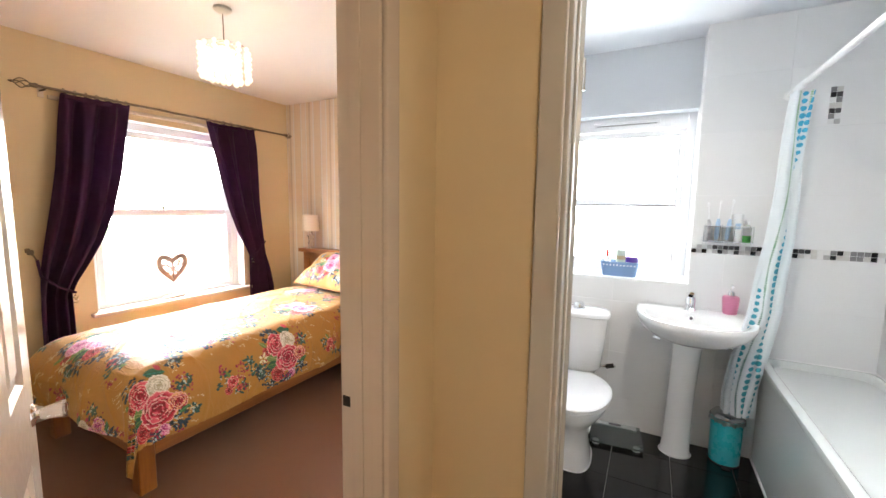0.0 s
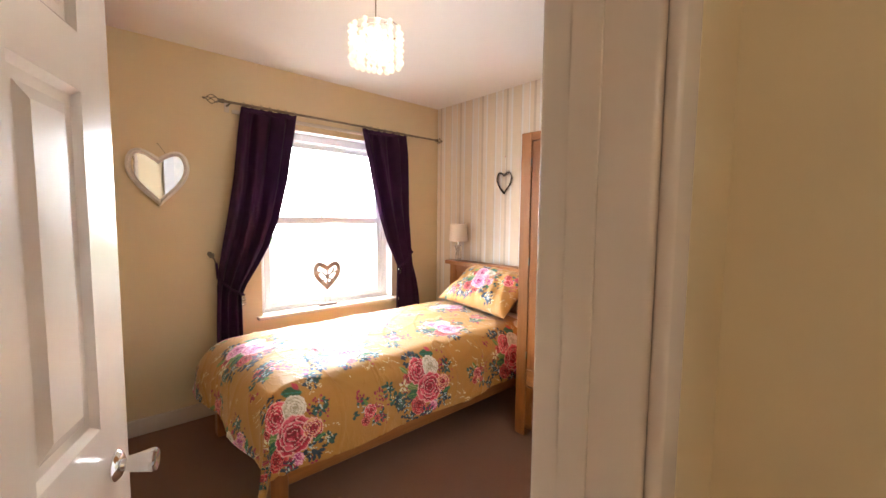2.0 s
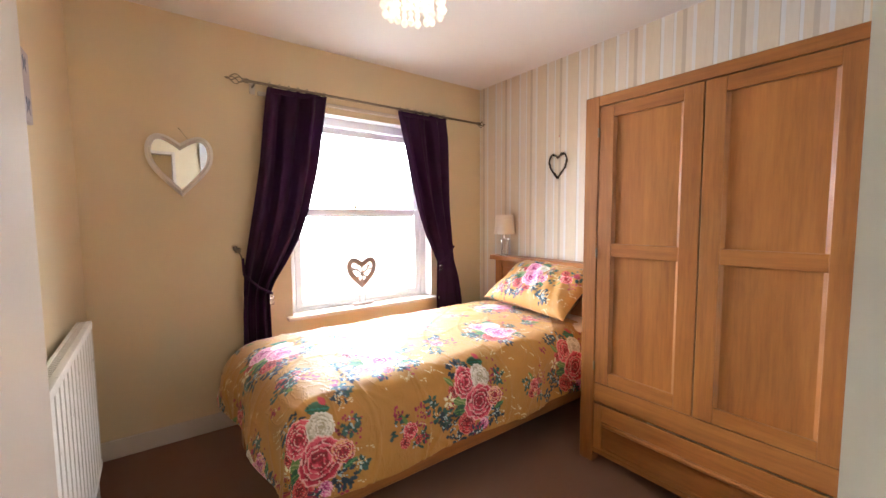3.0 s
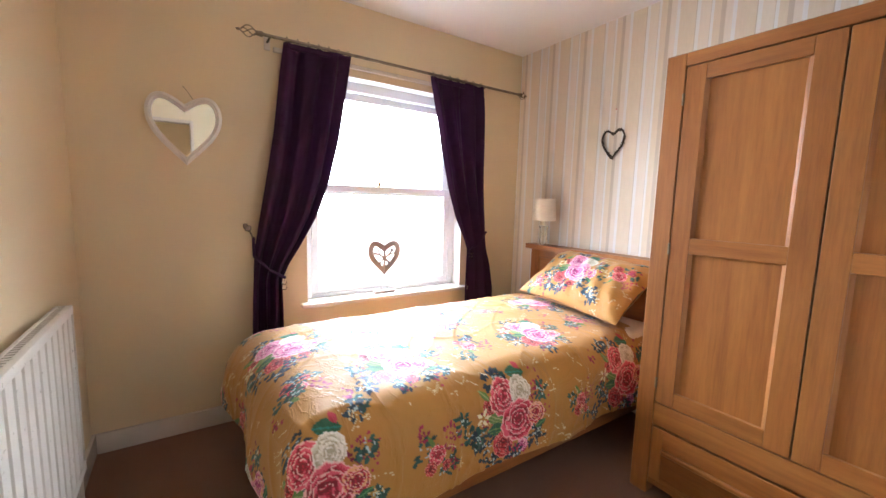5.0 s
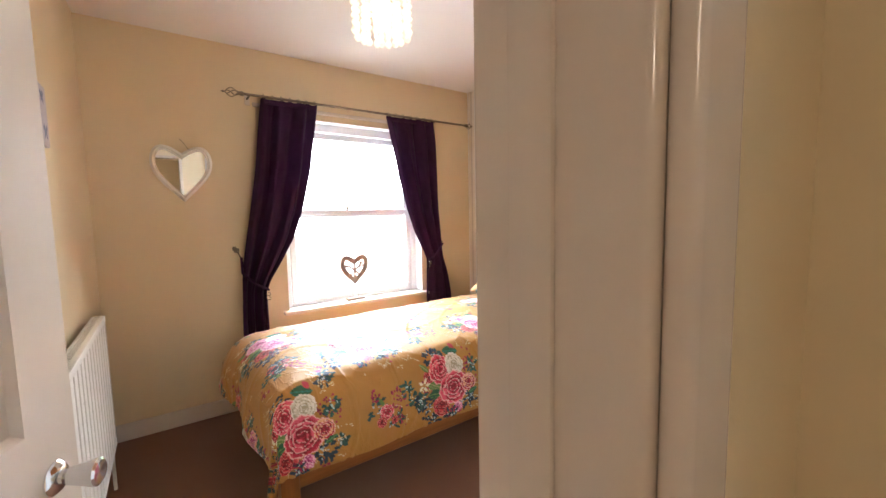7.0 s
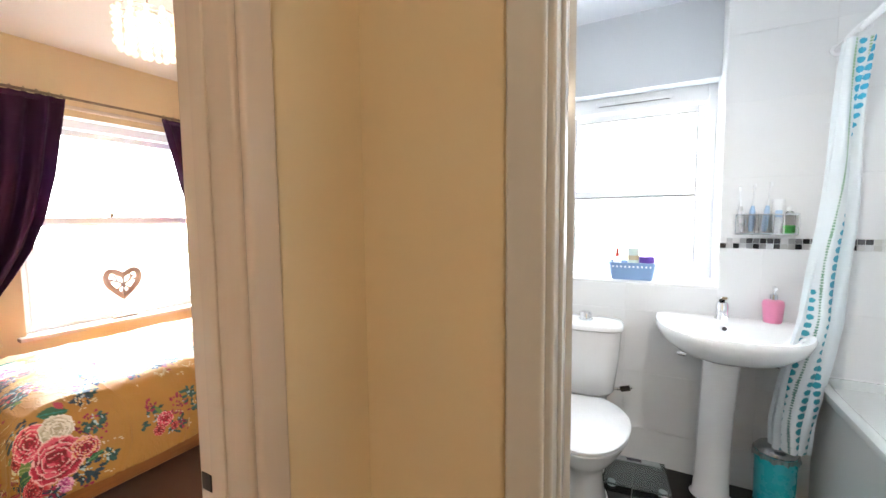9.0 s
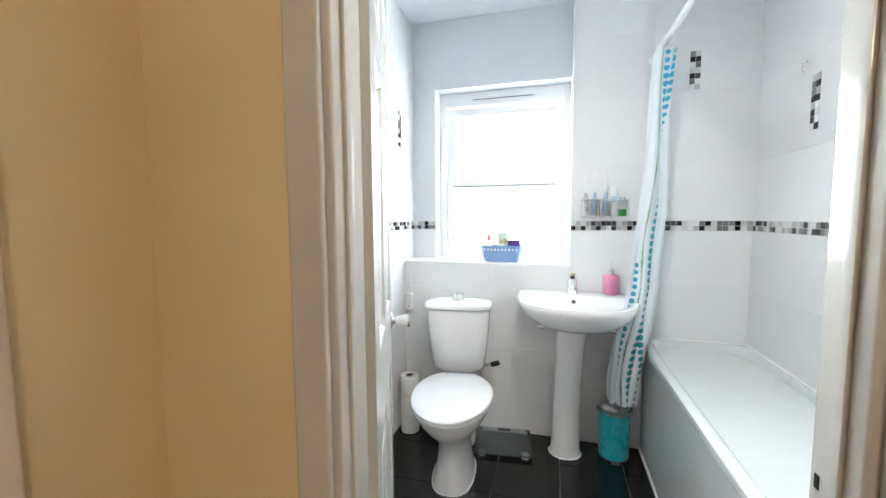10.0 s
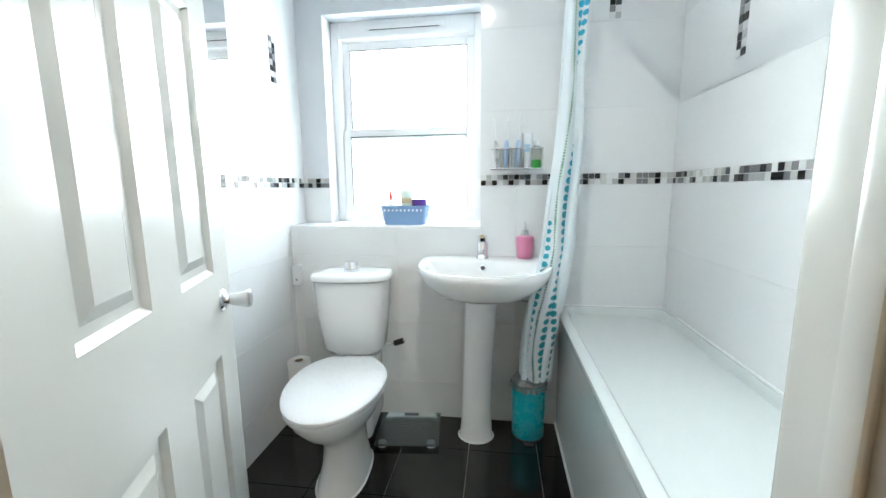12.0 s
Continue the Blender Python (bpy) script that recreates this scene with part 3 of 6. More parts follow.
def branch(y, zz, a, l, r, depth):
    y2, z2 = y + math.cos(a) * l, zz + math.sin(a) * l
    if not inside(y2, z2):
        l *= 0.6
        y2, z2 = y + math.cos(a) * l, zz + math.sin(a) * l
    tube([(0, y, zz + zc), (0, (y + y2) / 2 + rnd.uniform(-0.003, 0.003), (zz + z2) / 2 + zc), (0, y2, z2 + zc)], [r, r * 0.8, r * 0.6], 5, bm)
    if depth:
        for da in (-0.55, 0.1, 0.6):
            branch(y2, z2, a + da + rnd.uniform(-0.2, 0.2), l * 0.72, r * 0.72, depth - 1)


for a in (-1.57, 1.57, 0.6, 2.5, -0.7, -2.4):
    branch(0, 0.0, a, 0.040, 0.0105, 2)
part("tree_fretwork", bm, M_SLATE, hd)
for dy in (-0.022, 0.022):
    part("rod", tube([(0, dy, 0.018), (0, dy, 0.15)], 0.0016, 6), M_CHROME, hd, "thin metal rod")
part("stand", boxes((-0.02, 0.02, -0.075, 0.075, 0, 0.018), bevel=0.003), M_SLATE, hd, "grey slate stand")

# ---- picture and radiator ----
pic = thing("canvas_picture", pose(-2.215, BY0, 1.52), "small square canvas picture with faded grey-blue butterflies", "picture")
part("canvas", boxes((-0.15, 0.15, 0.0, 0.022, 0.03, 0.235), bevel=0.003), varied("faded_canvas", (0.50, 0.43, 0.44), 0.7, 0.06, 20, 300, 0.4), pic)
M_BFLY = varied("blue_grey_print", (0.20, 0.20, 0.27), 0.7, 0.2, 60)
for k, (px, pz, s) in enumerate(((-0.09, 0.19, 1), (-0.10, 0.075, 1.1), (-0.02, 0.13, 0.8), (0.06, 0.19, 0.7), (0.05, 0.07, 0.9), (0.11, 0.13, 0.6), (-0.03, 0.06, 0.6))):
    bm = bmesh.new()
    for sg in (-1, 1):
        plate([(px, pz - 0.004 * s), (px + sg * 0.018 * s, pz - 0.02 * s), (px + sg * 0.012 * s, pz), (px + sg * 0.024 * s, pz + 0.016 * s), (px + sg * 0.012 * s, pz + 0.024 * s), (px, pz + 0.006 * s)], "y", 0.0225, 0.0232, bm)
    part("printed_butterfly", bm, M_BFLY, pic)

rad = thing("radiator", pose(-2.80, BY0, 0.0), "white ribbed panel radiator mounted low on the wall", "radiator")
RW, RZ0, RZ1, RD = 1.12, 0.24, 0.86, 0.068
prof = []
nf = 17
pts = [(0.0, RD - 0.002)]
for i in range(nf):
    x0 = 0.02 + (RW - 0.04) * i / nf
    w = (RW - 0.04) / nf
    pts += [(x0 + w * 0.05, RD - 0.002), (x0 + w * 0.16, RD + 0.006), (x0 + w * 0.84, RD + 0.006), (x0 + w * 0.95, RD - 0.002)]
pts += [(RW, RD - 0.002), (RW, RD - 0.012), (0.0, RD - 0.012)]
bm = bmesh.new()
lo = [bm.verts.new((x, y, RZ0 + 0.035)) for x, y in pts]
hi = [bm.verts.new((x, y, RZ1 - 0.03)) for x, y in pts]
for i in range(len(pts)):
    j = (i + 1) % len(pts)
    bm.faces.new((lo[i], lo[j], hi[j], hi[i]))
bm.faces.new(lo)
bm.faces.new(hi)
M_RAD = varied("white_radiator_enamel", (0.68, 0.64, 0.57), 0.3, 0.02, 3, 60, 0.05)
part("ribbed_panel", bm, M_RAD, rad)
part("top_rim", boxes((0, RW, RD - 0.012, RD + 0.008, RZ1 - 0.03, RZ1), bevel=0.005, seg=2), M_RAD, rad, smooth=True)
part("bottom_rim", boxes((0, RW, RD - 0.012, RD + 0.008, RZ0, RZ0 + 0.035), bevel=0.005, seg=2), M_RAD, rad, smooth=True)
for x0 in (-0.004, RW):
    part("side_panel", boxes((x0, x0 + 0.004, 0.03, RD + 0.006, RZ0, RZ1), bevel=0.0015), M_RAD, rad)
for x0 in (0.1, RW - 0.14):
    part("wall_bracket", boxes((x0, x0 + 0.04, 0.0, 0.028, 0.3, 0.7)), M_RAD, rad)
part("back_panel", boxes((0, RW, 0.028, 0.036, RZ0, RZ1)), M_RAD, rad)
part("top_grille", boxes(*[(0.02 + i * 0.02, 0.032 + i * 0.02, 0.036, RD - 0.012, RZ1 - 0.008, RZ1 - 0.003) for i in range(50)]), M_RAD, rad)
part("valve", lathe([(0, 0), (0.017, 0), (0.019, 0.03), (0.016, 0.055), (0, 0.058)], 16, pose(RW + 0.03, 0.05, RZ0 + 0.01)), M_RAD, rad, smooth=True)
part("pipe", tube([(RW + 0.03, 0.05, 0.0), (RW + 0.03, 0.05, RZ0 + 0.02), (RW - 0.0, 0.05, RZ0 + 0.02)], 0.0075, 8), M_RAD, rad, smooth=True)
part("pipe", tube([(-0.03, 0.05, 0.0), (-0.03, 0.05, RZ0 + 0.02), (0.0, 0.05, RZ0 + 0.02)], 0.0075, 8), M_RAD, rad, smooth=True)

# ---- bed ----
bed = thing("bed", pose(0, 0, 0), "single bed with a plain honey-coloured oak frame under the window", "bed")
EX0, EX1, EY0, EY1 = -3.075, -2.045, 1.07, 3.095
for x in (EX0, EX1 - 0.075):
    part("leg", boxes((x, x + 0.075, EY0, EY0 + 0.075, 0, 0.30), bevel=0.004), M_OAKV, bed)
    part("headboard_post", boxes((x, x + 0.075, EY1 - 0.05, EY1, 0, 0.93), bevel=0.004), M_OAKV, bed)
part("side_rail", boxes((EX1 - 0.035, EX1 - 0.005, EY0 + 0.075, EY1 - 0.05, 0.17, 0.30), bevel=0.004), M_OAKY, bed)
part("side_rail", boxes((EX0 + 0.005, EX0 + 0.035, EY0 + 0.075, EY1 - 0.05, 0.17, 0.30), bevel=0.004), M_OAKY, bed)
part("foot_rail", boxes((EX0 + 0.075, EX1 - 0.075, EY0 + 0.02, EY0 + 0.05, 0.17, 0.30), bevel=0.004), M_OAKH, bed)
part("headboard_rail", boxes((EX0, EX1, EY1 - 0.115, EY1 + 0.003, 0.93, 0.965), (EX0 + 0.075, EX1 - 0.075, EY1 - 0.048, EY1 - 0.004, 0.865, 0.93), bevel=0.003), M_OAKH, bed, "flat oak top rail of the headboard")
part("headboard_panel", boxes((EX0 + 0.075, EX1 - 0.075, EY1 - 0.034, EY1 - 0.018, 0.3, 0.865)), M_OAKH, bed)
bm = bmesh.new()
for i in range(12):
    y = EY0 + 0.12 + i * 0.158
    box(bm, EX0 + 0.035, EX1 - 0.035, y, y + 0.07, 0.275, 0.293)
part("slats", bm, M_OAKH, bed)
M_SHEET = varied("cream_cotton", (0.74, 0.62, 0.52), 0.85, 0.04, 8, 300, 0.3)
mat_ = thing("mattress", pose(0, 0, 0.293), "mattress under a cream fitted sheet on the bed", "mattress")
part("mattress_body", boxes((EX0 + 0.04, EX1 - 0.04, EY0 + 0.03, EY1 - 0.07, 0, 0.22), bevel=0.05, seg=4), M_SHEET, mat_, smooth=True)


# ---- printed cotton: the print is laid in metres on the unfolded cloth ----
class Print:
    def __init__(self, p, q, base):
        self.p, self.q = p, q
        self.c = np.tile(np.array(base, float), (p.size, 1))
        self.r = np.random.RandomState(4)

    def near(self, x, y, r):
        return np.nonzero((np.abs(self.p - x) < r) & (np.abs(self.q - y) < r))[0]

    def put(self, idx, m, col, a=1.0):
        k = idx[m]
        col = np.asarray(col, float)
        if col.ndim == 2:
            col = col[m]
        self.c[k] = self.c[k] * (1 - a) + col * a

    def leaf(self, x, y, length, width, ang, col, vein=None):
        idx = self.near(x, y, length)
        if not len(idx):
            return
        dx, dy = self.p[idx] - x, self.q[idx] - y
        a, b = dx * math.cos(ang) + dy * math.sin(ang), -dx * math.sin(ang) + dy * math.cos(ang)
        f = np.clip(a / length + 0.5, 0, 1)
        w = width * 0.5 * np.sin(np.pi * f) ** 0.8
        m = (np.abs(a) < length / 2) & (np.abs(b) < w)
        self.put(idx, m, col)
        if vein is not None:
            self.put(idx, m & ((np.abs(b) < 0.0025) | ((np.abs(b) % 0.012 < 0.003) & (b > 0))), vein)

    def rose(self, x, y, r, pal, ph):
        """Overlapping petals in three rings, each deep at its root and pale at its rim."""
        deep, mid, light, pale = (np.array(c, float) for c in pal)
        self.petal(x, y, r * 0.62, deep, deep, deep, deep, 0, 0)
        for n, dist, rad in ((7, 0.60, 0.44), (6, 0.42, 0.36), (5, 0.24, 0.29), (3, 0.09, 0.20)):
            for k in range(n):
                a = ph + n + 2 * math.pi * k / n + self.r.uniform(-0.15, 0.15)
                self.petal(x + r * dist * math.cos(a), y + r * dist * math.sin(a), r * rad * self.r.uniform(0.9, 1.15), deep, mid, light, pale, a, self.r.uniform(0.0, 0.25))
        self.petal(x, y, r * 0.10, deep, deep, mid, mid, ph, 0)

    def petal(self, x, y, r, deep, mid, light, pale, a, shade):
        idx = self.near(x, y, r * 1.2)
        if not len(idx):
            return
        dx, dy = self.p[idx] - x, self.q[idx] - y
        out = (dx * math.cos(a) + dy * math.sin(a)) / r
        side = (-dx * math.sin(a) + dy * math.cos(a)) / r
        rr = np.sqrt(out ** 2 + (side * 0.82) ** 2) * (1 + 0.07 * np.sin(side * 7 + a * 5))
        v = 0.30 + 0.50 * out - 0.20 * np.abs(np.sin(side * 5 + a * 3)) * (out < 0.4) - shade + 0.06 * np.sin(side * 22)
        rim = (rr > 0.88) & (out > 0.15)
        c = np.where((v < 0.22)[:, None], deep, np.where((v < 0.46)[:, None], mid, np.where((v < 0.74)[:, None], light, pale)))
        c = np.where(rim[:, None], pale, c)
        c = np.where(((rr > 0.93) & (out <= -0.2))[:, None], deep, c)
        self.put(idx, rr < 1, c)

    def sprig(self, x, y, r, col, n=26, dots=True):
        for _ in range(n):
            a, d = self.r.uniform(0, 6.28), 1.15 * r * math.sqrt(self.r.uniform(0.0, 1.0))
            self.leaf(x + d * math.cos(a), y + d * math.sin(a), self.r.uniform(0.020, 0.034), 0.0135, a + self.r.uniform(-0.7, 0.7), np.array(col) * self.r.uniform(0.7, 1.6))
        if dots:
            for _ in range(n // 2):
                a, d = self.r.uniform(0, 6.28), r * self.r.uniform(0, 0.9)
                self.leaf(x + d * math.cos(a), y + d * math.sin(a), 0.008, 0.007, 0, (0.45, 0.60, 0.62))

    def berries(self, x, y, r, col, n=22, ang=0.0, spread=1.2):
        for _ in range(n):
            a, d = ang + self.r.uniform(-spread, spread), r * self.r.uniform(0.15, 1.0)
            self.leaf(x + d * math.cos(a), y + d * math.sin(a), self.r.uniform(0.009, 0.016), 0.010, a, np.array(col) * self.r.uniform(0.6, 1.5))

    def wisps(self, x, y, r, n=7):
        for _ in range(n):
            a = self.r.uniform(0, 6.28)
            d = r * self.r.uniform(0.8, 1.25)
            self.leaf(x + d * math.cos(a), y + d * math.sin(a), 0.05, 0.003, a + self.r.uniform(-0.5, 0.5), (0.72, 0.62, 0.38))
            self.leaf(x + d * math.cos(a) + 0.01, y + d * math.sin(a) + 0.008, 0.008, 0.006, 0, (0.8, 0.72, 0.5))


TEAL, NAVY, GREEN, DEEPG = (0.016, 0.075, 0.065), (0.010, 0.035, 0.06), (0.13, 0.24, 0.05), (0.02, 0.12, 0.05)
PINKS = ((0.24, 0.003, 0.014), (0.52, 0.012, 0.045), (0.76, 0.105, 0.16), (0.88, 0.50, 0.46))
REDS = ((0.15, 0.003, 0.008), (0.40, 0.008, 0.018), (0.62, 0.04, 0.055), (0.78, 0.26, 0.22))
CREAMS = ((0.42, 0.38, 0.26), (0.62, 0.58, 0.46), (0.78, 0.74, 0.64), (0.86, 0.83, 0.76))
LILACS = ((0.32, 0.015, 0.14), (0.68, 0.14, 0.36), (0.82, 0.36, 0.55), (0.90, 0.62, 0.68))
MAG = (0.30, 0.015, 0.06)


def bunch(P, x, y, s=1.0, flip=1, big=PINKS, ang=0.0):
    """The large bunch: x runs to the head of the bed, y down over the side."""
    ca, sa = math.cos(ang), math.sin(ang)

    def at(a, b):
        a *= s
        b *= s * flip
        return x + a * ca - b * sa, y + a * sa + b * ca
    P.berries(*at(0.06, -0.02), 0.11 * s, MAG, 30, ang - 0.3 * flip, 0.9)
    P.berries(*at(-0.07, 0.02), 0.09 * s, MAG, 24, ang + 3.1, 0.9)
    P.sprig(*at(-0.055, -0.105), 0.040 * s, NAVY, 34)
    P.sprig(*at(-0.100, 0.085), 0.050 * s, NAVY, 40)
    P.sprig(*at(0.085, 0.095), 0.040 * s, NAVY, 34)
    P.leaf(*at(0.035, -0.115), 0.075 * s, 0.045 * s, ang + 0.2, DEEPG, (0.02, 0.22, 0.16))
    P.leaf(*at(0.055, -0.135), 0.035 * s, 0.022 * s, ang + 1.2, (0.5, 0.03, 0.05))
    P.leaf(*at(-0.075, 0.0), 0.085 * s, 0.045 * s, ang + 0.5, GREEN, (0.35, 0.42, 0.16))
    P.leaf(*at(-0.070, 0.040), 0.080 * s, 0.042 * s, ang + 0.1, DEEPG, (0.16, 0.30, 0.08))
    P.rose(*at(-0.100, -0.040), 0.026 * s, REDS, 1.0)
    P.rose(*at(-0.045, 0.095), 0.042 * s, REDS, 2.0)
    P.rose(*at(-0.040, -0.055), 0.052 * s, big, 0.4)
    P.rose(*at(0.032, -0.060), 0.043 * s, CREAMS, 2.2)
    P.rose(*at(0.022, 0.030), 0.068 * s, big, 1.3)
    P.rose(*at(0.095, 0.025), 0.036 * s, (big[0], big[1], (0.80, 0.45, 0.22), big[3]), 3.0)
    P.rose(*at(0.035, 0.120), 0.022 * s, LILACS if big is not LILACS else REDS, 4.0)
    for k in range(5):
        P.leaf(*at(-0.125 + 0.018 * math.cos(k * 1.257), -0.012 + 0.018 * math.sin(k * 1.257)), 0.026 * s, 0.012 * s, ang + k * 1.257, (0.78, 0.74, 0.5))
    P.sprig(*at(0.125, -0.045), 0.026 * s, TEAL, 16)
    P.sprig(*at(-0.145, 0.045), 0.026 * s, TEAL, 16)
    P.sprig(*at(0.0, 0.145), 0.030 * s, NAVY, 22)
    P.berries(*at(-0.01, 0.10), 0.08 * s, MAG, 16, ang + 1.2 * flip, 0.8)
    P.leaf(*at(-0.115, -0.075), 0.05 * s, 0.02 * s, ang + 0.8, GREEN, (0.3, 0.4, 0.15))
    P.leaf(*at(0.115, 0.065), 0.05 * s, 0.022 * s, ang - 0.4, DEEPG, (0.1, 0.3, 0.12))
    P.wisps(x, y, 0.17 * s, 16)


def posy(P, x, y, s=1.0, flip=1):
    s *= 1.25
    P.berries(x + 0.02, y, 0.075 * s, MAG, 24, -0.4 * flip, 0.7)
    P.sprig(x - 0.035 * s, y - 0.02 * flip, 0.035 * s, TEAL, 16)
    P.sprig(x + 0.03 * s, y + 0.04 * s * flip, 0.035 * s, TEAL, 16)
    P.leaf(x - 0.02, y - 0.045 * flip, 0.045 * s, 0.018, 1.1, GREEN)
    P.rose(x, y, 0.026 * s, PINKS, 1.1)
    P.rose(x - 0.022 * s, y + 0.030 * s * flip, 0.018 * s, REDS, 0.1)
    P.rose(x + 0.028 * s, y + 0.038 * s * flip, 0.014 * s, REDS, 2.1)


def print_cloth(p, q, bunches, posies, seed=4):
    P = Print(p, q, (0.45, 0.215, 0.036))
    P.r.seed(seed)
    for b in posies:
        posy(P, *b)
    for _ in range(int(46 * (np.ptp(p) * np.ptp(q)))):
        P.wisps(P.r.uniform(p.min(), p.max()), P.r.uniform(q.min(), q.max()), 0.05, 3)
    for _ in range(int(15 * (np.ptp(p) * np.ptp(q)))):
        P.sprig(P.r.uniform(p.min(), p.max()), P.r.uniform(q.min(), q.max()), 0.032, NAVY if P.r.rand() < 0.6 else TEAL, 16)
        P.berries(P.r.uniform(p.min(), p.max()), P.r.uniform(q.min(), q.max()), 0.05, MAG, 14, P.r.uniform(0, 6.28), 0.9)
    for x, y, s, flip, pal, ang in bunches:
        bunch(P, x, y, s, flip, pal, ang)
    return P.c


_d = Mat("floral_mustard_cotton", (0.5, 0.3, 0.1), 0.6, **{"Sheen_Weight": 0.15})
_at = _d.node("Attribute", attribute_name="print")
_nz = _d.noise(9, 4)
_d.set("Base Color", _d.mix(0.15, _at.outputs["Color"], _d.mix(1.0, _at.outputs["Color"], _d.ramp(_nz, (0.3, (0.55,) * 3), (0.7, (1.0,) * 3)), "MULTIPLY")))
_cr = _d.noise(3.2, 5, _d.coords((1.0, 1.6, 1.0)), 0.62, 1.6)
_ridge = _d.math("POWER", _d.math("SUBTRACT", 1.0, _d.math("MULTIPLY", _d.math("ABSOLUTE", _d.math("SUBTRACT", _cr, 0.5)), 9.0)), 3.0)
_d.bump(_d.math("ADD", _d.math("MULTIPLY", _d.math("MAXIMUM", _ridge, 0.0), 0.5), _d.math("MULTIPLY", _d.noise(18, 4), 0.5)), 0.55, 0.006)
M_FLORAL = _d.m


def cloth(name, grid_p, grid_q, fn, col, parent, label):
    """A printed cloth: fn gives the place of each (p, q) of the unfolded cloth."""
    npq = (len(grid_p), len(grid_q))
    Pp, Qq = np.meshgrid(grid_p, grid_q, indexing="ij")
    xyz = fn(Pp.ravel(), Qq.ravel())
    me = bpy.data.meshes.new(name)
    i, j = np.meshgrid(np.arange(npq[0] - 1), np.arange(npq[1] - 1), indexing="ij")
    a = (i * npq[1] + j).ravel()
    faces = np.stack([a, a + npq[1], a + npq[1] + 1, a + 1], 1)
    me.vertices.add(len(xyz))
    me.vertices.foreach_set("co", xyz.astype(np.float32).ravel())
    me.loops.add(faces.size)
    me.loops.foreach_set("vertex_index", faces.astype(np.int32).ravel())
    me.polygons.add(len(faces))
    me.polygons.foreach_set("loop_start", (np.arange(len(faces)) * 4).astype(np.int32))
    me.polygons.foreach_set("use_smooth", np.ones(len(faces), bool))
    me.update(calc_edges=True)
    me.materials.append(M_FLORAL)
    at = me.color_attributes.new("print", "FLOAT_COLOR", "POINT")
    at.data.foreach_set("color", np.c_[col, np.ones(len(col))].astype(np.float32).ravel())
    ob = new(name, me)
    ob.parent = parent
    return tagged(ob, label)


def fold(d, R):
    """How far along and how far down a cloth lies that runs d past the start of a bend of radius R."""
    d = np.maximum(d, 0)
    a = np.clip(d / R, 0, np.pi / 2 * 0.93)
    rest = np.maximum(d - R * np.pi / 2 * 0.93, 0)
    c, s_ = math.cos(np.pi / 2 * 0.93), math.sin(np.pi / 2 * 0.93)
    return R * np.sin(a) + rest * c, R * (1 - np.cos(a)) + rest * s_


def waves(x, y):
    """Soft wrinkles of a duvet, from a few crossing swells."""
    w = np.zeros_like(x)
    rs = np.random.RandomState(11)
    for k in range(26):
        f = rs.uniform(12, 42)
        a = rs.uniform(0, np.pi)
        w += np.sin((x * math.cos(a) + y * math.sin(a)) * f + rs.uniform(0, 6.28) + 1.3 * np.sin(x * 3.1 * rs.uniform(0.5, 1.5) + y * 2.7)) / f
    ridge = 1 - np.abs(np.sin(5.5 * x + 2.2 * y + 1.5 * np.sin(3 * y)))
    return w * 0.011 + 0.004 * ridge ** 8 + 0.005 * (1 - np.abs(np.sin(13 * x + 7 * y + 2 * np.sin(5 * y + 1)))) ** 12 + 0.004 * (1 - np.abs(np.sin(9 * y - 3 * x + np.sin(6 * x)))) ** 8


DTOP, DR = 0.585, 0.13
DX0, DX1, DY0 = -2.99, -2.165, 1.195


def duvet_at(p, q):
    # p along the bed, q across it towards the room
    hx, dx = fold(q - DX1, DR)
    hl, dl = fold(DX0 - q, DR)
    hy, dy = fold(DY0 - p, DR)
    x = np.clip(q, DX0, DX1) + hx - hl
    y = np.maximum(p, DY0) - hy
    drop = np.sqrt(dx ** 2 + dy ** 2 + dl ** 2)
    crown = 0.035 * np.sin(np.pi * np.clip((q - DX0 + 0.1) / (DX1 - DX0 + 0.2), 0, 1)) * np.clip((p - 1.0) * 3, 0, 1)
    w = waves(p, q)
    side = np.clip(dx / 0.15, 0, 1)
    foot = np.clip(dy / 0.15, 0, 1)
    sw = 0.018 * np.sin(p * 9 + 1) * side * np.clip(dx * 4, 0, 1)
    swf = 0.018 * np.sin(q * 10) * foot * np.clip(dy * 4, 0, 1)
    hem = np.clip((p - 2.86) / 0.08, 0, 1)
    z = DTOP + crown - drop + w * (1 - np.maximum(side, foot)) - hem * 0.02
    flare = foot * (0.015 + 0.045 * np.clip((-q - 2.3) / 0.6, 0, 1))
    return np.stack([x + w * side * 1.2 + sw, y - w * foot * 1.2 - swf - flare, z], 1)


gp, gq = np.arange(0.83, 2.95, 0.0042), np.arange(-3.26, -1.760, 0.0042)
Pp, Qq = np.meshgrid(gp, gq, indexing="ij")
big = []
for k, t in enumerate((1.135, 1.90, 2.64)):
    big.append((t, -1.945, 1.2, 1, PINKS, 0.0))
for t in (0.77, 1.52, 2.27):
    big.append((t, -2.31, 1.12, 1, LILACS, 0.3))
for t in (1.19, 1.92, 2.66):
    big.append((t, -2.69, 1.15, 1, LILACS, 0.0))
for t in (0.77, 1.50, 2.24):
    big.append((t, -3.05, 1.12, 1, PINKS, 0.2))
small = [(1.53, -1.905, 1.05, 1), (2.29, -1.90, 1.0, 1), (0.86, -1.92, 1.0, 1), (1.15, -2.31, 1.0, -1), (1.88, -2.31, 1.0, -1), (2.63, -2.31, 1, -1),
         (1.55, -2.69, 1, 1), (2.28, -2.69, 1, 1), (0.87, -2.69, 1, 1), (1.15, -3.05, 1, -1), (1.88, -3.05, 1, -1)]
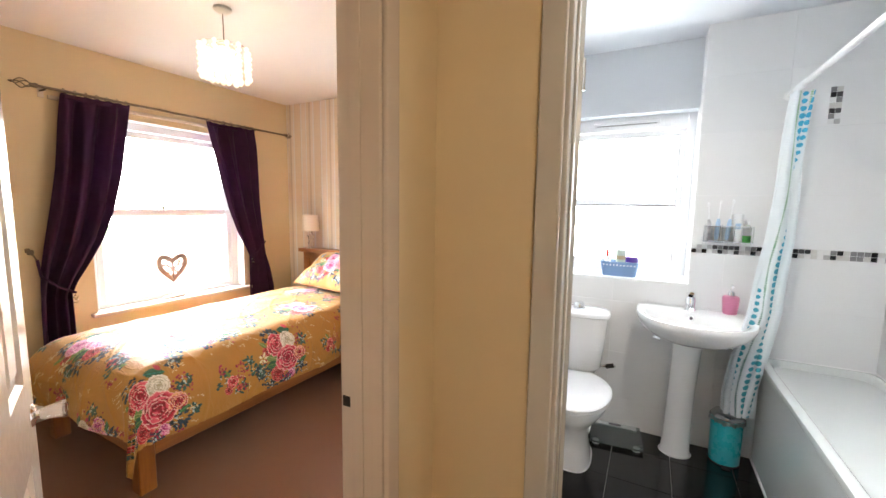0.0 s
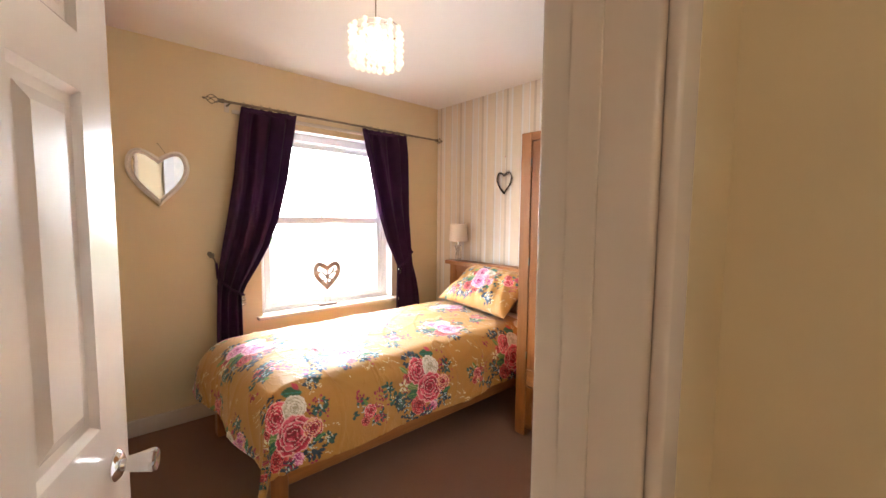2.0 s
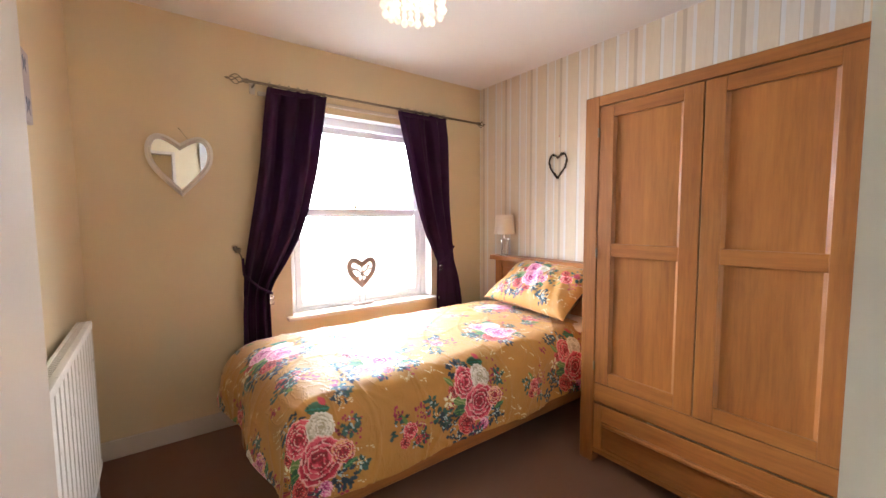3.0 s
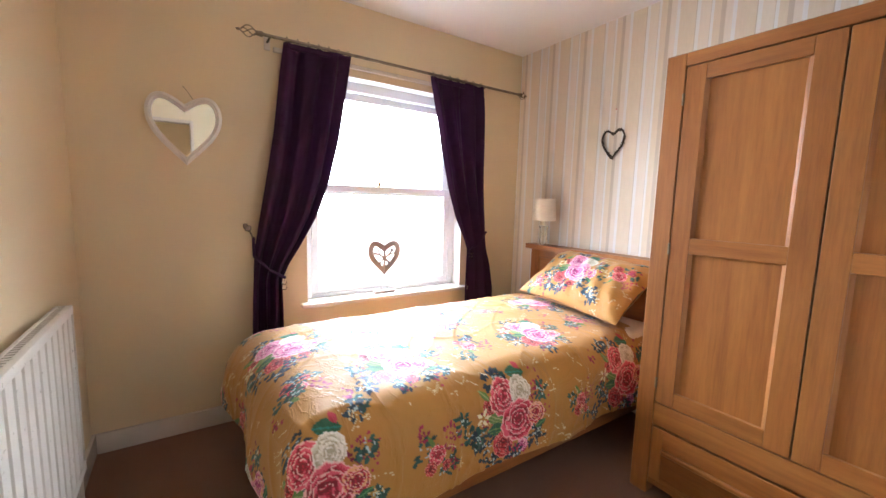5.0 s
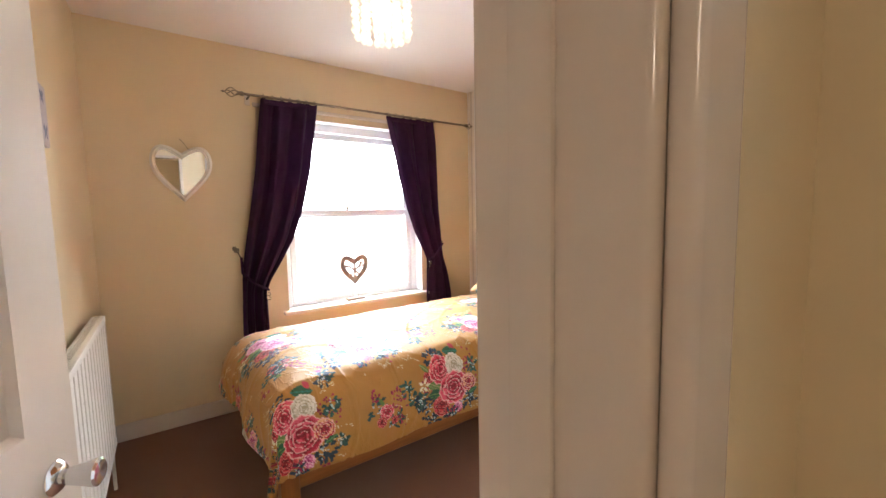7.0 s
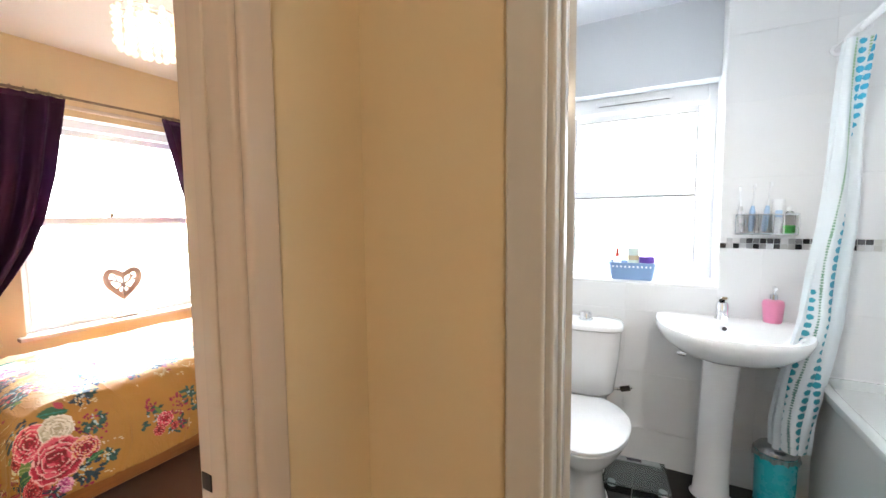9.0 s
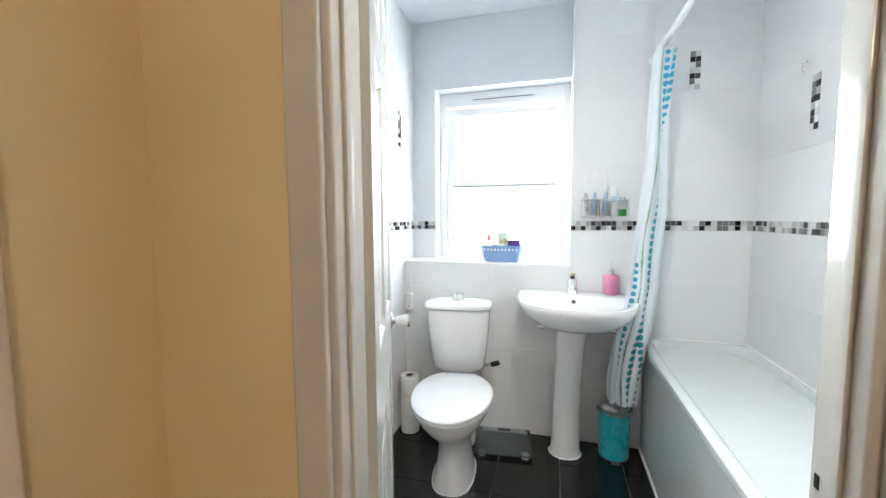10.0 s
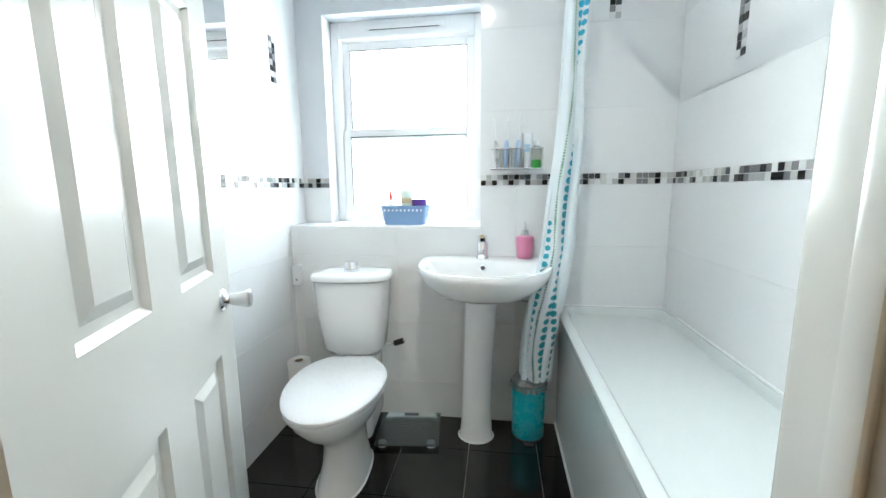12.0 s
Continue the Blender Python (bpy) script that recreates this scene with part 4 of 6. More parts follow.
duvet = thing("duvet", pose(0, 0, 0), "mustard duvet with pink rose print spread over the bed", "duvet")
ob = cloth("duvet_cover", gp, gq, duvet_at, print_cloth(Pp.ravel(), Qq.ravel(), big, small), duvet, "")
mod = ob.modifiers.new("thick", "SOLIDIFY")
mod.thickness, mod.offset = 0.014, -1

# pillow, leaning on the headboard
PW, PH, PT = 0.74, 0.46, 0.085


def pillow_at(p, q, side=1):
    u, v = p / (PW / 2), q / (PH / 2)
    e = np.clip(1 - np.abs(u) ** 3, 0, 1) * np.clip(1 - np.abs(v) ** 3, 0, 1)
    puff = PT * e ** 0.55
    pin = 1 - 0.07 * (1 - np.abs(v)) * 0 - 0.06 * np.cos(np.clip(v, -1, 1) * np.pi / 2)
    pin2 = 1 - 0.08 * np.cos(np.clip(u, -1, 1) * np.pi / 2)
    wr = 0.006 * np.sin(p * 37 + 3 * np.sin(q * 21)) * np.clip(1 - e, 0.1, 1) + 0.005 * np.sin(q * 31 - p * 12 + 1) + 0.004 * np.sin(p * 60 + q * 25)
    x, y, z = p * pin, q * pin2, side * (puff + wr * (0.3 + e))
    return np.stack([x, y, z], 1)


pillow = thing("pillow", Matrix.Translation((-2.43, 2.845, 0.805)) @ Euler((radians(34), radians(2), radians(-4))).to_matrix().to_4x4(),
               "plump mustard rose-print pillow propped on the headboard", "pillow")
pp, pq = np.arange(-PW / 2, PW / 2 + 0.001, 0.0042), np.arange(-PH / 2, PH / 2 + 0.001, 0.0042)
A, B = np.meshgrid(pp, pq, indexing="ij")
pc = print_cloth(A.ravel(), B.ravel(), [(-0.04, 0.02, 1.15, -1, LILACS, 0.0)], [(0.24, 0.04, 1.15, 1), (-0.24, -0.16, 1.0, 1)], 6)
PP = Print(A.ravel(), B.ravel(), (0, 0, 0))
PP.c = pc
PP.sprig(0.17, -0.15, 0.045, NAVY, 34)
PP.sprig(-0.25, 0.10, 0.03, NAVY, 20)
cloth("pillow_front", pp, pq, pillow_at, PP.c, pillow, "")
cloth("pillow_back", pp, pq, lambda p, q: pillow_at(p, q, -1), PP.c, pillow, "")
under = thing("under_pillow", pose(-2.20, 2.93, 0.56), "flat cream pillow lying under the printed pillow", "pillow")
part("pillow_body", boxes((-0.25, 0.13, -0.16, 0.11, -0.05, 0.045), bevel=0.045, seg=4), M_SHEET, under, smooth=True)

# ---- bedside lamp: base and shade on a shelf behind the bed ----
M_SHADE = Mat("cream_lampshade", (0.78, 0.71, 0.62), 0.85, **{"Transmission_Weight": 0.0}).m
lampt = thing("table_lamp", pose(-2.955, 3.035, 0.965), "small lamp with glass base and cream shade on the headboard", "table lamp")
part("base", lathe([(0, 0), (0.042, 0), (0.042, 0.008), (0.030, 0.014), (0, 0.014)], 24), M_CHROME, lampt, smooth=True)
part("glass_stem", lathe([(0, 0.014), (0.026, 0.014), (0.030, 0.04), (0.022, 0.075), (0.024, 0.095), (0.034, 0.125), (0.036, 0.135), (0.012, 0.142), (0, 0.142)], 10), M_GLASS, lampt, "faceted clear glass stem")
part("neck", lathe([(0.008, 0.142), (0.008, 0.20)], 12), M_CHROME, lampt)
part("shade", lathe([(0.083, 0.175), (0.085, 0.176), (0.073, 0.33), (0.071, 0.33), (0.083, 0.175)], 40), M_SHADE, lampt, smooth=True)

# ---- wardrobe ----
WX0, WX1, WF, WB, WT = -1.868, -0.80, 2.50, 3.08, 1.855
wd = thing("wardrobe", pose(0, 0, 0), "double oak wardrobe with panelled doors over a drawer", "wardrobe")
for x in (WX0, WX1 - 0.075):
    part("post", boxes((x, x + 0.075, WF, WF + 0.06, 0, WT - 0.0), bevel=0.003), M_OAKV, wd)
    part("post", boxes((x, x + 0.075, WB - 0.06, WB, 0, WT), bevel=0.003), M_OAKV, wd)
    part("side_panel", boxes((x + 0.02, x + 0.04, WF + 0.06, WB - 0.06, 0.06, WT)), M_OAKV, wd)
part("top_rail", boxes((WX0 + 0.075, WX1 - 0.075, WF, WF + 0.04, WT - 0.050, WT - 0.001), bevel=0.002), M_OAKH, wd)
part("top_board", boxes((WX0 + 0.002, WX1 - 0.002, WF + 0.04, WB, WT - 0.02, WT - 0.002)), M_OAKH, wd)
part("middle_rail", boxes((WX0 + 0.075, WX1 - 0.075, WF + 0.004, WF + 0.05, 0.326, 0.425), bevel=0.002), M_OAKH, wd)
part("bottom_rail", boxes((WX0 + 0.075, WX1 - 0.075, WF + 0.004, WF + 0.05, 0.055, 0.078), bevel=0.002), M_OAKH, wd)
part("back_panel", boxes((WX0 + 0.04, WX1 - 0.04, WB - 0.03, WB - 0.02, 0.06, WT - 0.02)), M_OAKV, wd)
part("inner_floor", boxes((WX0 + 0.04, WX1 - 0.04, WF + 0.05, WB - 0.03, 0.36, 0.38)), M_OAKH, wd)
dr = part("drawer", boxes((WX0 + 0.079, WX1 - 0.079, WF + 0.006, WF + 0.012, 0.082, 0.318)), M_OAKH, wd)
for row in ((WX0 + 0.079, WX0 + 0.125, WF + 0.0, WF + 0.006, 0.082, 0.318), (WX1 - 0.125, WX1 - 0.079, WF, WF + 0.006, 0.082, 0.318)):
    part("drawer_stile", boxes(row, bevel=0.0012), M_OAKV, dr)
for row in ((WX0 + 0.125, WX1 - 0.125, WF, WF + 0.006, 0.236, 0.318), (WX0 + 0.125, WX1 - 0.125, WF, WF + 0.006, 0.082, 0.10)):
    part("drawer_rail", boxes(row, bevel=0.0012), M_OAKH, dr)
part("drawer_lip", boxes((WX0 + 0.125, WX1 - 0.125, WF - 0.012, WF + 0.006, 0.216, 0.236), bevel=0.004), M_OAKH, dr, "routed finger grip along the drawer")
for side, (a, b) in enumerate(((WX0 + 0.078, -1.340), (-1.335, WX1 - 0.078))):
    y0, y1 = WF + 0.002, WF + 0.026
    zt = WT - 0.054
    d = part("door", boxes((a, a + 0.072, y0, y1, 0.430, zt), (b - 0.074, b, y0, y1, 0.430, zt), bevel=0.002), M_OAKV, wd)
    for z0, z1 in ((0.430, 0.495), (1.077, 1.139), (1.742, zt)):
        part("door_rail", boxes((a + 0.072, b - 0.074, y0 + 0.0005, y1, z0, z1), bevel=0.002), M_OAKH, d)
    for z0, z1 in ((0.495, 1.077), (1.139, 1.742)):
        part("door_panel", boxes((a + 0.070, b - 0.072, y0 + 0.014, y1 - 0.002, z0 - 0.002, z1 + 0.002)), M_OAKV, d)
        # sloping fillets along the long edges of the panel
        for xa, xb in ((a + 0.0725, a + 0.084), (b - 0.0745, b - 0.087)):
            part("panel_fillet", plate([(xa, y0 + 0.002), (xb, y0 + 0.0135), (xa, y0 + 0.0135)], "z", z0 + 0.001, z1 - 0.001), M_OAKV, d)
    hx = a if side == 0 else b
    for z in (0.515, 1.09, 1.68):
        part("hinge", tube([(hx + (-0.002 if side == 0 else 0.002), y0 - 0.003, z - 0.022), (hx + (-0.002 if side == 0 else 0.002), y0 - 0.003, z + 0.022)], 0.005, 8), M_BRASS, d, "dark metal hinge")

# ---- ceiling lamp ----
# frosted glass given a weak glow of its own, for the bulb's light in it
_g = Mat("glowing_shell_glass", (0.97, 0.92, 0.82), 0.3, **{"Transmission_Weight": 0.65, "IOR": 1.3, "Emission_Color": (1.0, 0.88, 0.68, 1), "Emission_Strength": 0.07})
M_DROP = _g.m
pend = thing("ceiling_lamp", pose(-2.0, 1.565, H), "lit ceiling lamp with rings of hanging glass drops", "ceiling lamp")
part("ceiling_rose", lathe([(0, 0), (0.044, 0), (0.042, -0.012), (0.020, -0.028), (0, -0.028)], 28), M_WHITEFRAME, pend, smooth=True)
part("flex", tube([(0, 0, -0.028), (0, 0, -0.16)], 0.003, 8), M_BRASS, pend, "thin cord")
part("lamp_holder", lathe([(0, -0.095), (0.016, -0.10), (0.020, -0.128), (0.038, -0.132), (0.038, -0.136), (0.02, -0.145), (0, -0.15)], 20), M_WHITEFRAME, pend)
bm = bmesh.new()
for r in (0.115, 0.072):
    tube([(r * math.cos(a), r * math.sin(a), -0.135) for a in np.linspace(0, 2 * math.pi, 33)[:-1]], 0.0025, 6, bm, closed=True)
for k in range(3):
    a = k * 2.094
    tube([(0.015 * math.cos(a), 0.015 * math.sin(a), -0.12), (0.115 * math.cos(a), 0.115 * math.sin(a), -0.135)], 0.002, 6, bm)
part("wire_frame", bm, M_CHROME, pend)
bulb = part("bulb", lathe([(0, -0.24), (0.02, -0.235), (0.029, -0.215), (0.027, -0.19), (0.014, -0.15), (0, -0.15)], 20), Mat("lit_bulb", (1, 1, 1), 0.3, **{"Emission_Color": (1.0, 0.80, 0.55, 1), "Emission_Strength": 2.2}).m, pend, smooth=True)
bulb.visible_shadow = False
strand = bmesh.new()
rnd = random.Random(9)
prof = []
zz = 0.0
for k in range(5):
    r = 0.011 + 0.003 * (k % 2)
    prof += [(0.004, -zz), (r, -zz - 0.007), (r * 0.9, -zz - 0.017), (0.004, -zz - 0.024)]
    zz += 0.026
strand_prof = [(0, 0)] + prof + [(0.010, -zz - 0.004), (0.015, -zz - 0.018), (0.008, -zz - 0.03), (0, -zz - 0.034)]
master = part("glass_drop_string", lathe(strand_prof, 8), M_DROP, pend, smooth=True)
master.location = (0.115, 0, -0.125)
strand.free()
for ring, (r, n) in enumerate(((0.115, 13), (0.070, 7))):
    for k in range(n):
        if ring == 0 and k == 0:
            continue
        a = 2 * math.pi * k / n
        o = new("glass_drop_string", master.data)
        o.parent = pend
        o.location = (r * math.cos(a), r * math.sin(a), -0.125 - (0.02 if ring else 0) - rnd.uniform(0, 0.012))
        o.rotation_euler = (rnd.uniform(-0.05, 0.05), rnd.uniform(-0.05, 0.05), a)
for o in [c for c in pend.children if c.name.startswith("glass_drop")]:
    o.visible_shadow = False
for o in pend.children:
    if o.name.split(".")[0] not in ("ceiling_rose", "flex"):
        o.location.z -= 0.06


# ---- panelled doors ----
def panel_door(name, m, width, mat, knob_at, label, knob_both=True):
    """A six-panel door; its own x runs from the hinges to the free edge, its face looks along -y and +y."""
    d = thing(name, m, label, "door")
    d["kind"] = "structure"
    T = 0.035
    st = 0.118
    mid = 0.125
    px = [(st, (width - mid) / 2), ((width + mid) / 2, width - st)]
    pz = [(0.20, 0.725), (0.94, 1.56), (1.66, 1.88)]
    xs = [0, px[0][0], px[0][1], px[1][0], px[1][1], width]
    zs = [0.006, pz[0][0], pz[0][1], pz[1][0], pz[1][1], pz[2][0], pz[2][1], 1.99]
    bm = bmesh.new()
    for i in range(5):
        for j in range(7):
            if i in (1, 3) and j in (1, 3, 5):
                continue
            box(bm, xs[i], xs[i + 1], -T / 2, T / 2, zs[j], zs[j + 1])
    bmesh.ops.remove_doubles(bm, verts=bm.verts, dist=1e-5)
    part("leaf", bm, mat, d)
    for (x0, x1) in px:
        for (z0, z1) in pz:
            bm = bmesh.new()
            for sg in (-1, 1):
                # moulded slope into the recess, then the raised field
                steps = [(0.0, T / 2 - 0.0005), (0.012, T / 2 - 0.011), (0.030, T / 2 - 0.011), (0.052, T / 2 - 0.002), (0.054, T / 2 - 0.002)]
                loops = []
                for ins, dep in steps:
                    loops.append([(x0 + ins, sg * dep, z0 + ins), (x1 - ins, sg * dep, z0 + ins), (x1 - ins, sg * dep, z1 - ins), (x0 + ins, sg * dep, z1 - ins)])
                vr = [[bm.verts.new(p) for p in l] for l in loops]
                for a, b in zip(vr, vr[1:]):
                    for i in range(4):
                        bm.faces.new((a[i], a[(i + 1) % 4], b[(i + 1) % 4], b[i]))
                bm.faces.new(vr[-1])
            part("door_panel", bm, mat, d)
    kx, kz = knob_at
    for sg in (-1, 1):
        mm = pose(kx, sg * T / 2, kz, 90 * (1 if sg < 0 else -1))
        rose = part("knob_rose", lathe([(0, 0), (0.030, 0), (0.030, 0.003), (0.024, 0.009), (0.012, 0.011), (0.010, 0.02), (0, 0.02)], 28, mm), M_CHROME, d, "chrome rose of the knob", smooth=True)
        part("knob", lathe([(0, 0.018), (0.014, 0.018), (0.016, 0.024), (0.020, 0.045), (0.0245, 0.062), (0.0245, 0.068), (0.020, 0.071), (0, 0.069)], 20, mm), M_KNOB, rose, "clear faceted knob")
    for z in (0.22, 1.75):
        part("hinge", tube([(-0.003, -T / 2 - 0.002, z - 0.04), (-0.003, -T / 2 - 0.002, z + 0.04)], 0.005, 8), M_CHROME, d, "metal hinge")
    return d


M_KNOB = Mat("acrylic_knob", (0.80, 0.80, 0.82), 0.05, 0.75, **{"Transmission_Weight": 0.5, "IOR": 1.49}).m
ang = math.degrees(math.atan2(0.572 - 0.30, -1.46 + 0.76))
panel_door("door_bedroom", pose(-0.76, 0.30, 0, 0, 0, ang), 0.752, M_GLOSSW, (0.688, 0.835), "white gloss six-panel door standing open into the bedroom")
ang2 = 111.3
panel_door("door_bathroom", pose(-0.173, 1.316, 0, 0, 0, ang2), 0.755, M_BDOOR, (0.685, 0.858), "white gloss six-panel door standing open into the bathroom")

# ---- bathroom window ----
GY0, GY1 = 3.125, 3.195
vwin = struct("window_bathroom", boxes(
    (VX0, VX0 + 0.045, GY0, GY1, VZ0 + 0.005, VZ1), (VX1 - 0.045, VX1, GY0, GY1, VZ0 + 0.005, VZ1),
    (VX0 + 0.045, VX1 - 0.045, GY0, GY1, VZ0 + 0.005, VZ0 + 0.05), (VX0 + 0.045, VX1 - 0.045, GY0, GY1, VZ1 - 0.085, VZ1), bevel=0.004), M_UPVC, "white sash window of the bathroom")
# near-black for seals and plastic, also painted shade in the vent and overflow
M_DARKGAP = varied("dark_seal_and_shade", (0.05, 0.05, 0.06), 0.6)


def sash_x(name, y0, y1, x0, x1, z0, z1, w=0.04):
    s = part(name, boxes((x0, x0 + w, y0, y1, z0, z1), (x1 - w, x1, y0, y1, z0, z1), (x0 + w, x1 - w, y0, y1, z0, z0 + w), (x0 + w, x1 - w, y0, y1, z1 - w, z1), bevel=0.004), M_UPVC, vwin)
    part("seal", boxes((x0 + w, x0 + w + 0.0025, y0 - 0.001, y0 + 0.004, z0 + w, z1 - w), (x1 - w - 0.0025, x1 - w, y0 - 0.001, y0 + 0.004, z0 + w, z1 - w), (x0 + w, x1 - w, y0 - 0.001, y0 + 0.004, z1 - w - 0.003, z1 - w)), M_DARKGAP, s, "thin dark glazing seal")
    g = part("pane", boxes((x0 + w - 0.005, x1 - w + 0.005, (y0 + y1) / 2 - 0.003, (y0 + y1) / 2 + 0.003, z0 + w - 0.005, z1 - w + 0.005)), M_PANE, s)
    g.visible_shadow = False


sash_x("upper_sash", GY0 + 0.036, GY0 + 0.064, VX0 + 0.047, VX1 - 0.047, 1.415, VZ1 - 0.09)
sash_x("lower_sash", GY0 + 0.004, GY0 + 0.032, VX0 + 0.047, VX1 - 0.047, VZ0 + 0.052, 1.465)
part("trickle_vent", boxes((-0.36, 0.04, GY0 - 0.012, GY0 + 0.001, VZ1 - 0.052, VZ1 - 0.030), bevel=0.004), M_UPVC, vwin)
# no slot is cut: a dark strip on the vent gives its shade
part("vent_slot", boxes((-0.34, 0.02, GY0 - 0.013, GY0 - 0.010, VZ1 - 0.053, VZ1 - 0.050)), M_DARKGAP, vwin, "dark strip for the shade in the trickle vent's slot")
struct("window_ledge_bathroom", boxes((TX0 + 0.001, VX1, TY1 - 0.006, TYR, LEDGE, LEDGE + 0.008), (VX0, VX1, TYR, GY0, LEDGE, LEDGE + 0.008), bevel=0.001), M_UPVC, "white ledge under the bathroom window")
struct("window_reveal_bathroom", boxes((VX1 - 0.004, VX1 - 0.0005, TYR - 0.16, GY0, LEDGE + 0.008, VZ1), (VX0 - 0.0035, VX0 + 0.0005, TYR - 0.001, GY0, LEDGE + 0.008, VZ1)), M_UPVC, "white lining of the window reveal")

# ---- toilet ----
TC = -0.305
wc = thing("toilet", pose(TC, 2.628, 0, 0, 0, 5) @ Matrix.Translation((0, -2.65, 0)), "white close-coupled ceramic toilet with the lid down", "toilet")


def oval(cx, cy, rx, ry_f, ry_b, z, n=40, sq=2.0, flat_back=None):
    """An egg-shaped ring: ry_f long towards -y, ry_b towards +y."""
    out = []
    for i in range(n):
        a = 2 * math.pi * i / n
        c, s = math.cos(a), math.sin(a)
        x = cx + rx * math.copysign(abs(c) ** (2 / sq), c)
        y = cy + (ry_b if s > 0 else ry_f) * math.copysign(abs(s) ** (2 / sq), s)
        if flat_back is not None:
            y = min(y, flat_back)
        out.append((x, y, z))
    return out


# pan and foot
rings = [oval(0, 2.46, 0.095, 0.185, 0.15, 0.0, sq=2.6), oval(0, 2.46, 0.093, 0.18, 0.15, 0.02, sq=2.6), oval(0, 2.47, 0.078, 0.15, 0.13, 0.09, sq=2.6),
         oval(0, 2.47, 0.077, 0.14, 0.13, 0.17), oval(0, 2.46, 0.095, 0.18, 0.15, 0.235), oval(0, 2.44, 0.140, 0.245, 0.19, 0.30), oval(0, 2.42, 0.165, 0.275, 0.22, 0.355), oval(0, 2.42, 0.172, 0.282, 0.23, 0.385)]
part("pan", loft(rings), M_CERAMIC, wc, smooth=50)
part("outlet", boxes((-0.085, 0.085, 2.56, 2.84, 0.06, 0.385), bevel=0.035, seg=4), M_CERAMIC, wc, smooth=True)
part("seat", loft([oval(0, 2.41, 0.177, 0.285, 0.215, 0.387), oval(0, 2.41, 0.182, 0.290, 0.215, 0.393), oval(0, 2.41, 0.182, 0.290, 0.215, 0.402), oval(0, 2.41, 0.177, 0.285, 0.21, 0.406)]), M_UPVC, wc, smooth=50)
part("lid", loft([oval(0, 2.41, 0.178, 0.287, 0.215, 0.408, flat_back=2.60), oval(0, 2.41, 0.186, 0.295, 0.22, 0.413, flat_back=2.605), oval(0, 2.41, 0.186, 0.295, 0.22, 0.422, flat_back=2.605), oval(0, 2.41, 0.175, 0.282, 0.215, 0.432, flat_back=2.60), oval(0, 2.41, 0.10, 0.2, 0.16, 0.436, flat_back=2.58)]), M_UPVC, wc, smooth=40)
for sx in (-0.075, 0.075):
    part("lid_hinge", tube([(sx - 0.02, 2.612, 0.412), (sx + 0.02, 2.612, 0.412)], 0.011, 10), M_UPVC, wc, smooth=True)


def rrect(cx, cy, rx, ry, z, sq=5, n=48):
    return oval(cx, cy, rx, ry, ry, z, n, sq)


part("cistern", loft([rrect(-0.022, 2.765, 0.118, 0.080, 0.402, 3.5), rrect(-0.022, 2.758, 0.140, 0.094, 0.43, 3.5), rrect(-0.022, 2.75, 0.160, 0.104, 0.6, 3.5), rrect(-0.022, 2.748, 0.170, 0.108, 0.745, 3.5)]), M_CERAMIC, wc, smooth=50)
part("cistern_lid", loft([rrect(-0.022, 2.745, 0.170, 0.106, 0.746, 3.5), rrect(-0.022, 2.745, 0.180, 0.115, 0.752, 3.5), rrect(-0.022, 2.745, 0.181, 0.115, 0.768, 3.5), rrect(-0.022, 2.745, 0.172, 0.106, 0.779, 3.5), rrect(-0.022, 2.745, 0.12, 0.06, 0.783, 3.5)]), M_CERAMIC, wc, smooth=50)
part("flush_button", lathe([(0, 0.78), (0.036, 0.78), (0.036, 0.790), (0.030, 0.793), (0.030, 0.820), (0.026, 0.825), (0, 0.823)], 24, Matrix.Translation((-0.023, 2.735, 0))), M_CHROME, wc, "chrome flush button", smooth=True)
part("foot_sealant", tube([(p[0] * 1.03, 2.46 + (p[1] - 2.46) * 1.02, 0.003) for p in oval(0, 2.46, 0.095, 0.185, 0.15, 0.0, sq=2.6)], 0.006, 6, closed=True), M_UPVC, wc, "bead of white sealant")
valve = part("inlet_pipe", tube([(0.07, 2.80, 0.43), (0.10, 2.80, 0.412), (0.16, 2.80, 0.415), (0.205, 2.80, 0.43)], 0.008, 8), M_CHROME, wc, "chrome inlet pipe", smooth=True)
part("valve_knob", tube([(0.150, 2.80, 0.412), (0.195, 2.80, 0.426)], 0.014, 10), M_STRIKE, valve, "dark isolating valve")

# ---- basin ----
BC = 0.264
bas = thing("washbasin", pose(BC, 0, 0), "white ceramic washbasin on a tall pedestal", "washbasin")


def basin_ring(hw, front, back, z, n=56, inner=False):
    """A D-shaped ring: straight at the back, bowed to the front."""
    out = []
    for i in range(n):
        a = 2 * math.pi * i / n
        c, s = math.cos(a), math.sin(a)
        x = hw * math.copysign(abs(c) ** 0.72, c)
        y = 2.72 - (2.72 - front) * abs(s) ** 0.9 if s < 0 else 2.72 + (back - 2.72) * abs(s) ** (0.35)
        out.append((x, y, z))
    return out


outer = [basin_ring(0.080, 2.62, 2.84, 0.684), basin_ring(0.14, 2.54, 2.85, 0.694), basin_ring(0.215, 2.46, 2.855, 0.728), basin_ring(0.264, 2.41, 2.86, 0.772), basin_ring(0.279, 2.395, 2.862, 0.805), basin_ring(0.284, 2.392, 2.862, 0.823), basin_ring(0.279, 2.397, 2.862, 0.833)]
inner = [basin_ring(0.258, 2.42, 2.755, 0.832), basin_ring(0.245, 2.435, 2.745, 0.820), basin_ring(0.215, 2.46, 2.735, 0.775), basin_ring(0.15, 2.52, 2.72, 0.725), basin_ring(0.06, 2.60, 2.70, 0.700)]
part("bowl", loft(outer + inner), M_CERAMIC, bas, smooth=60)
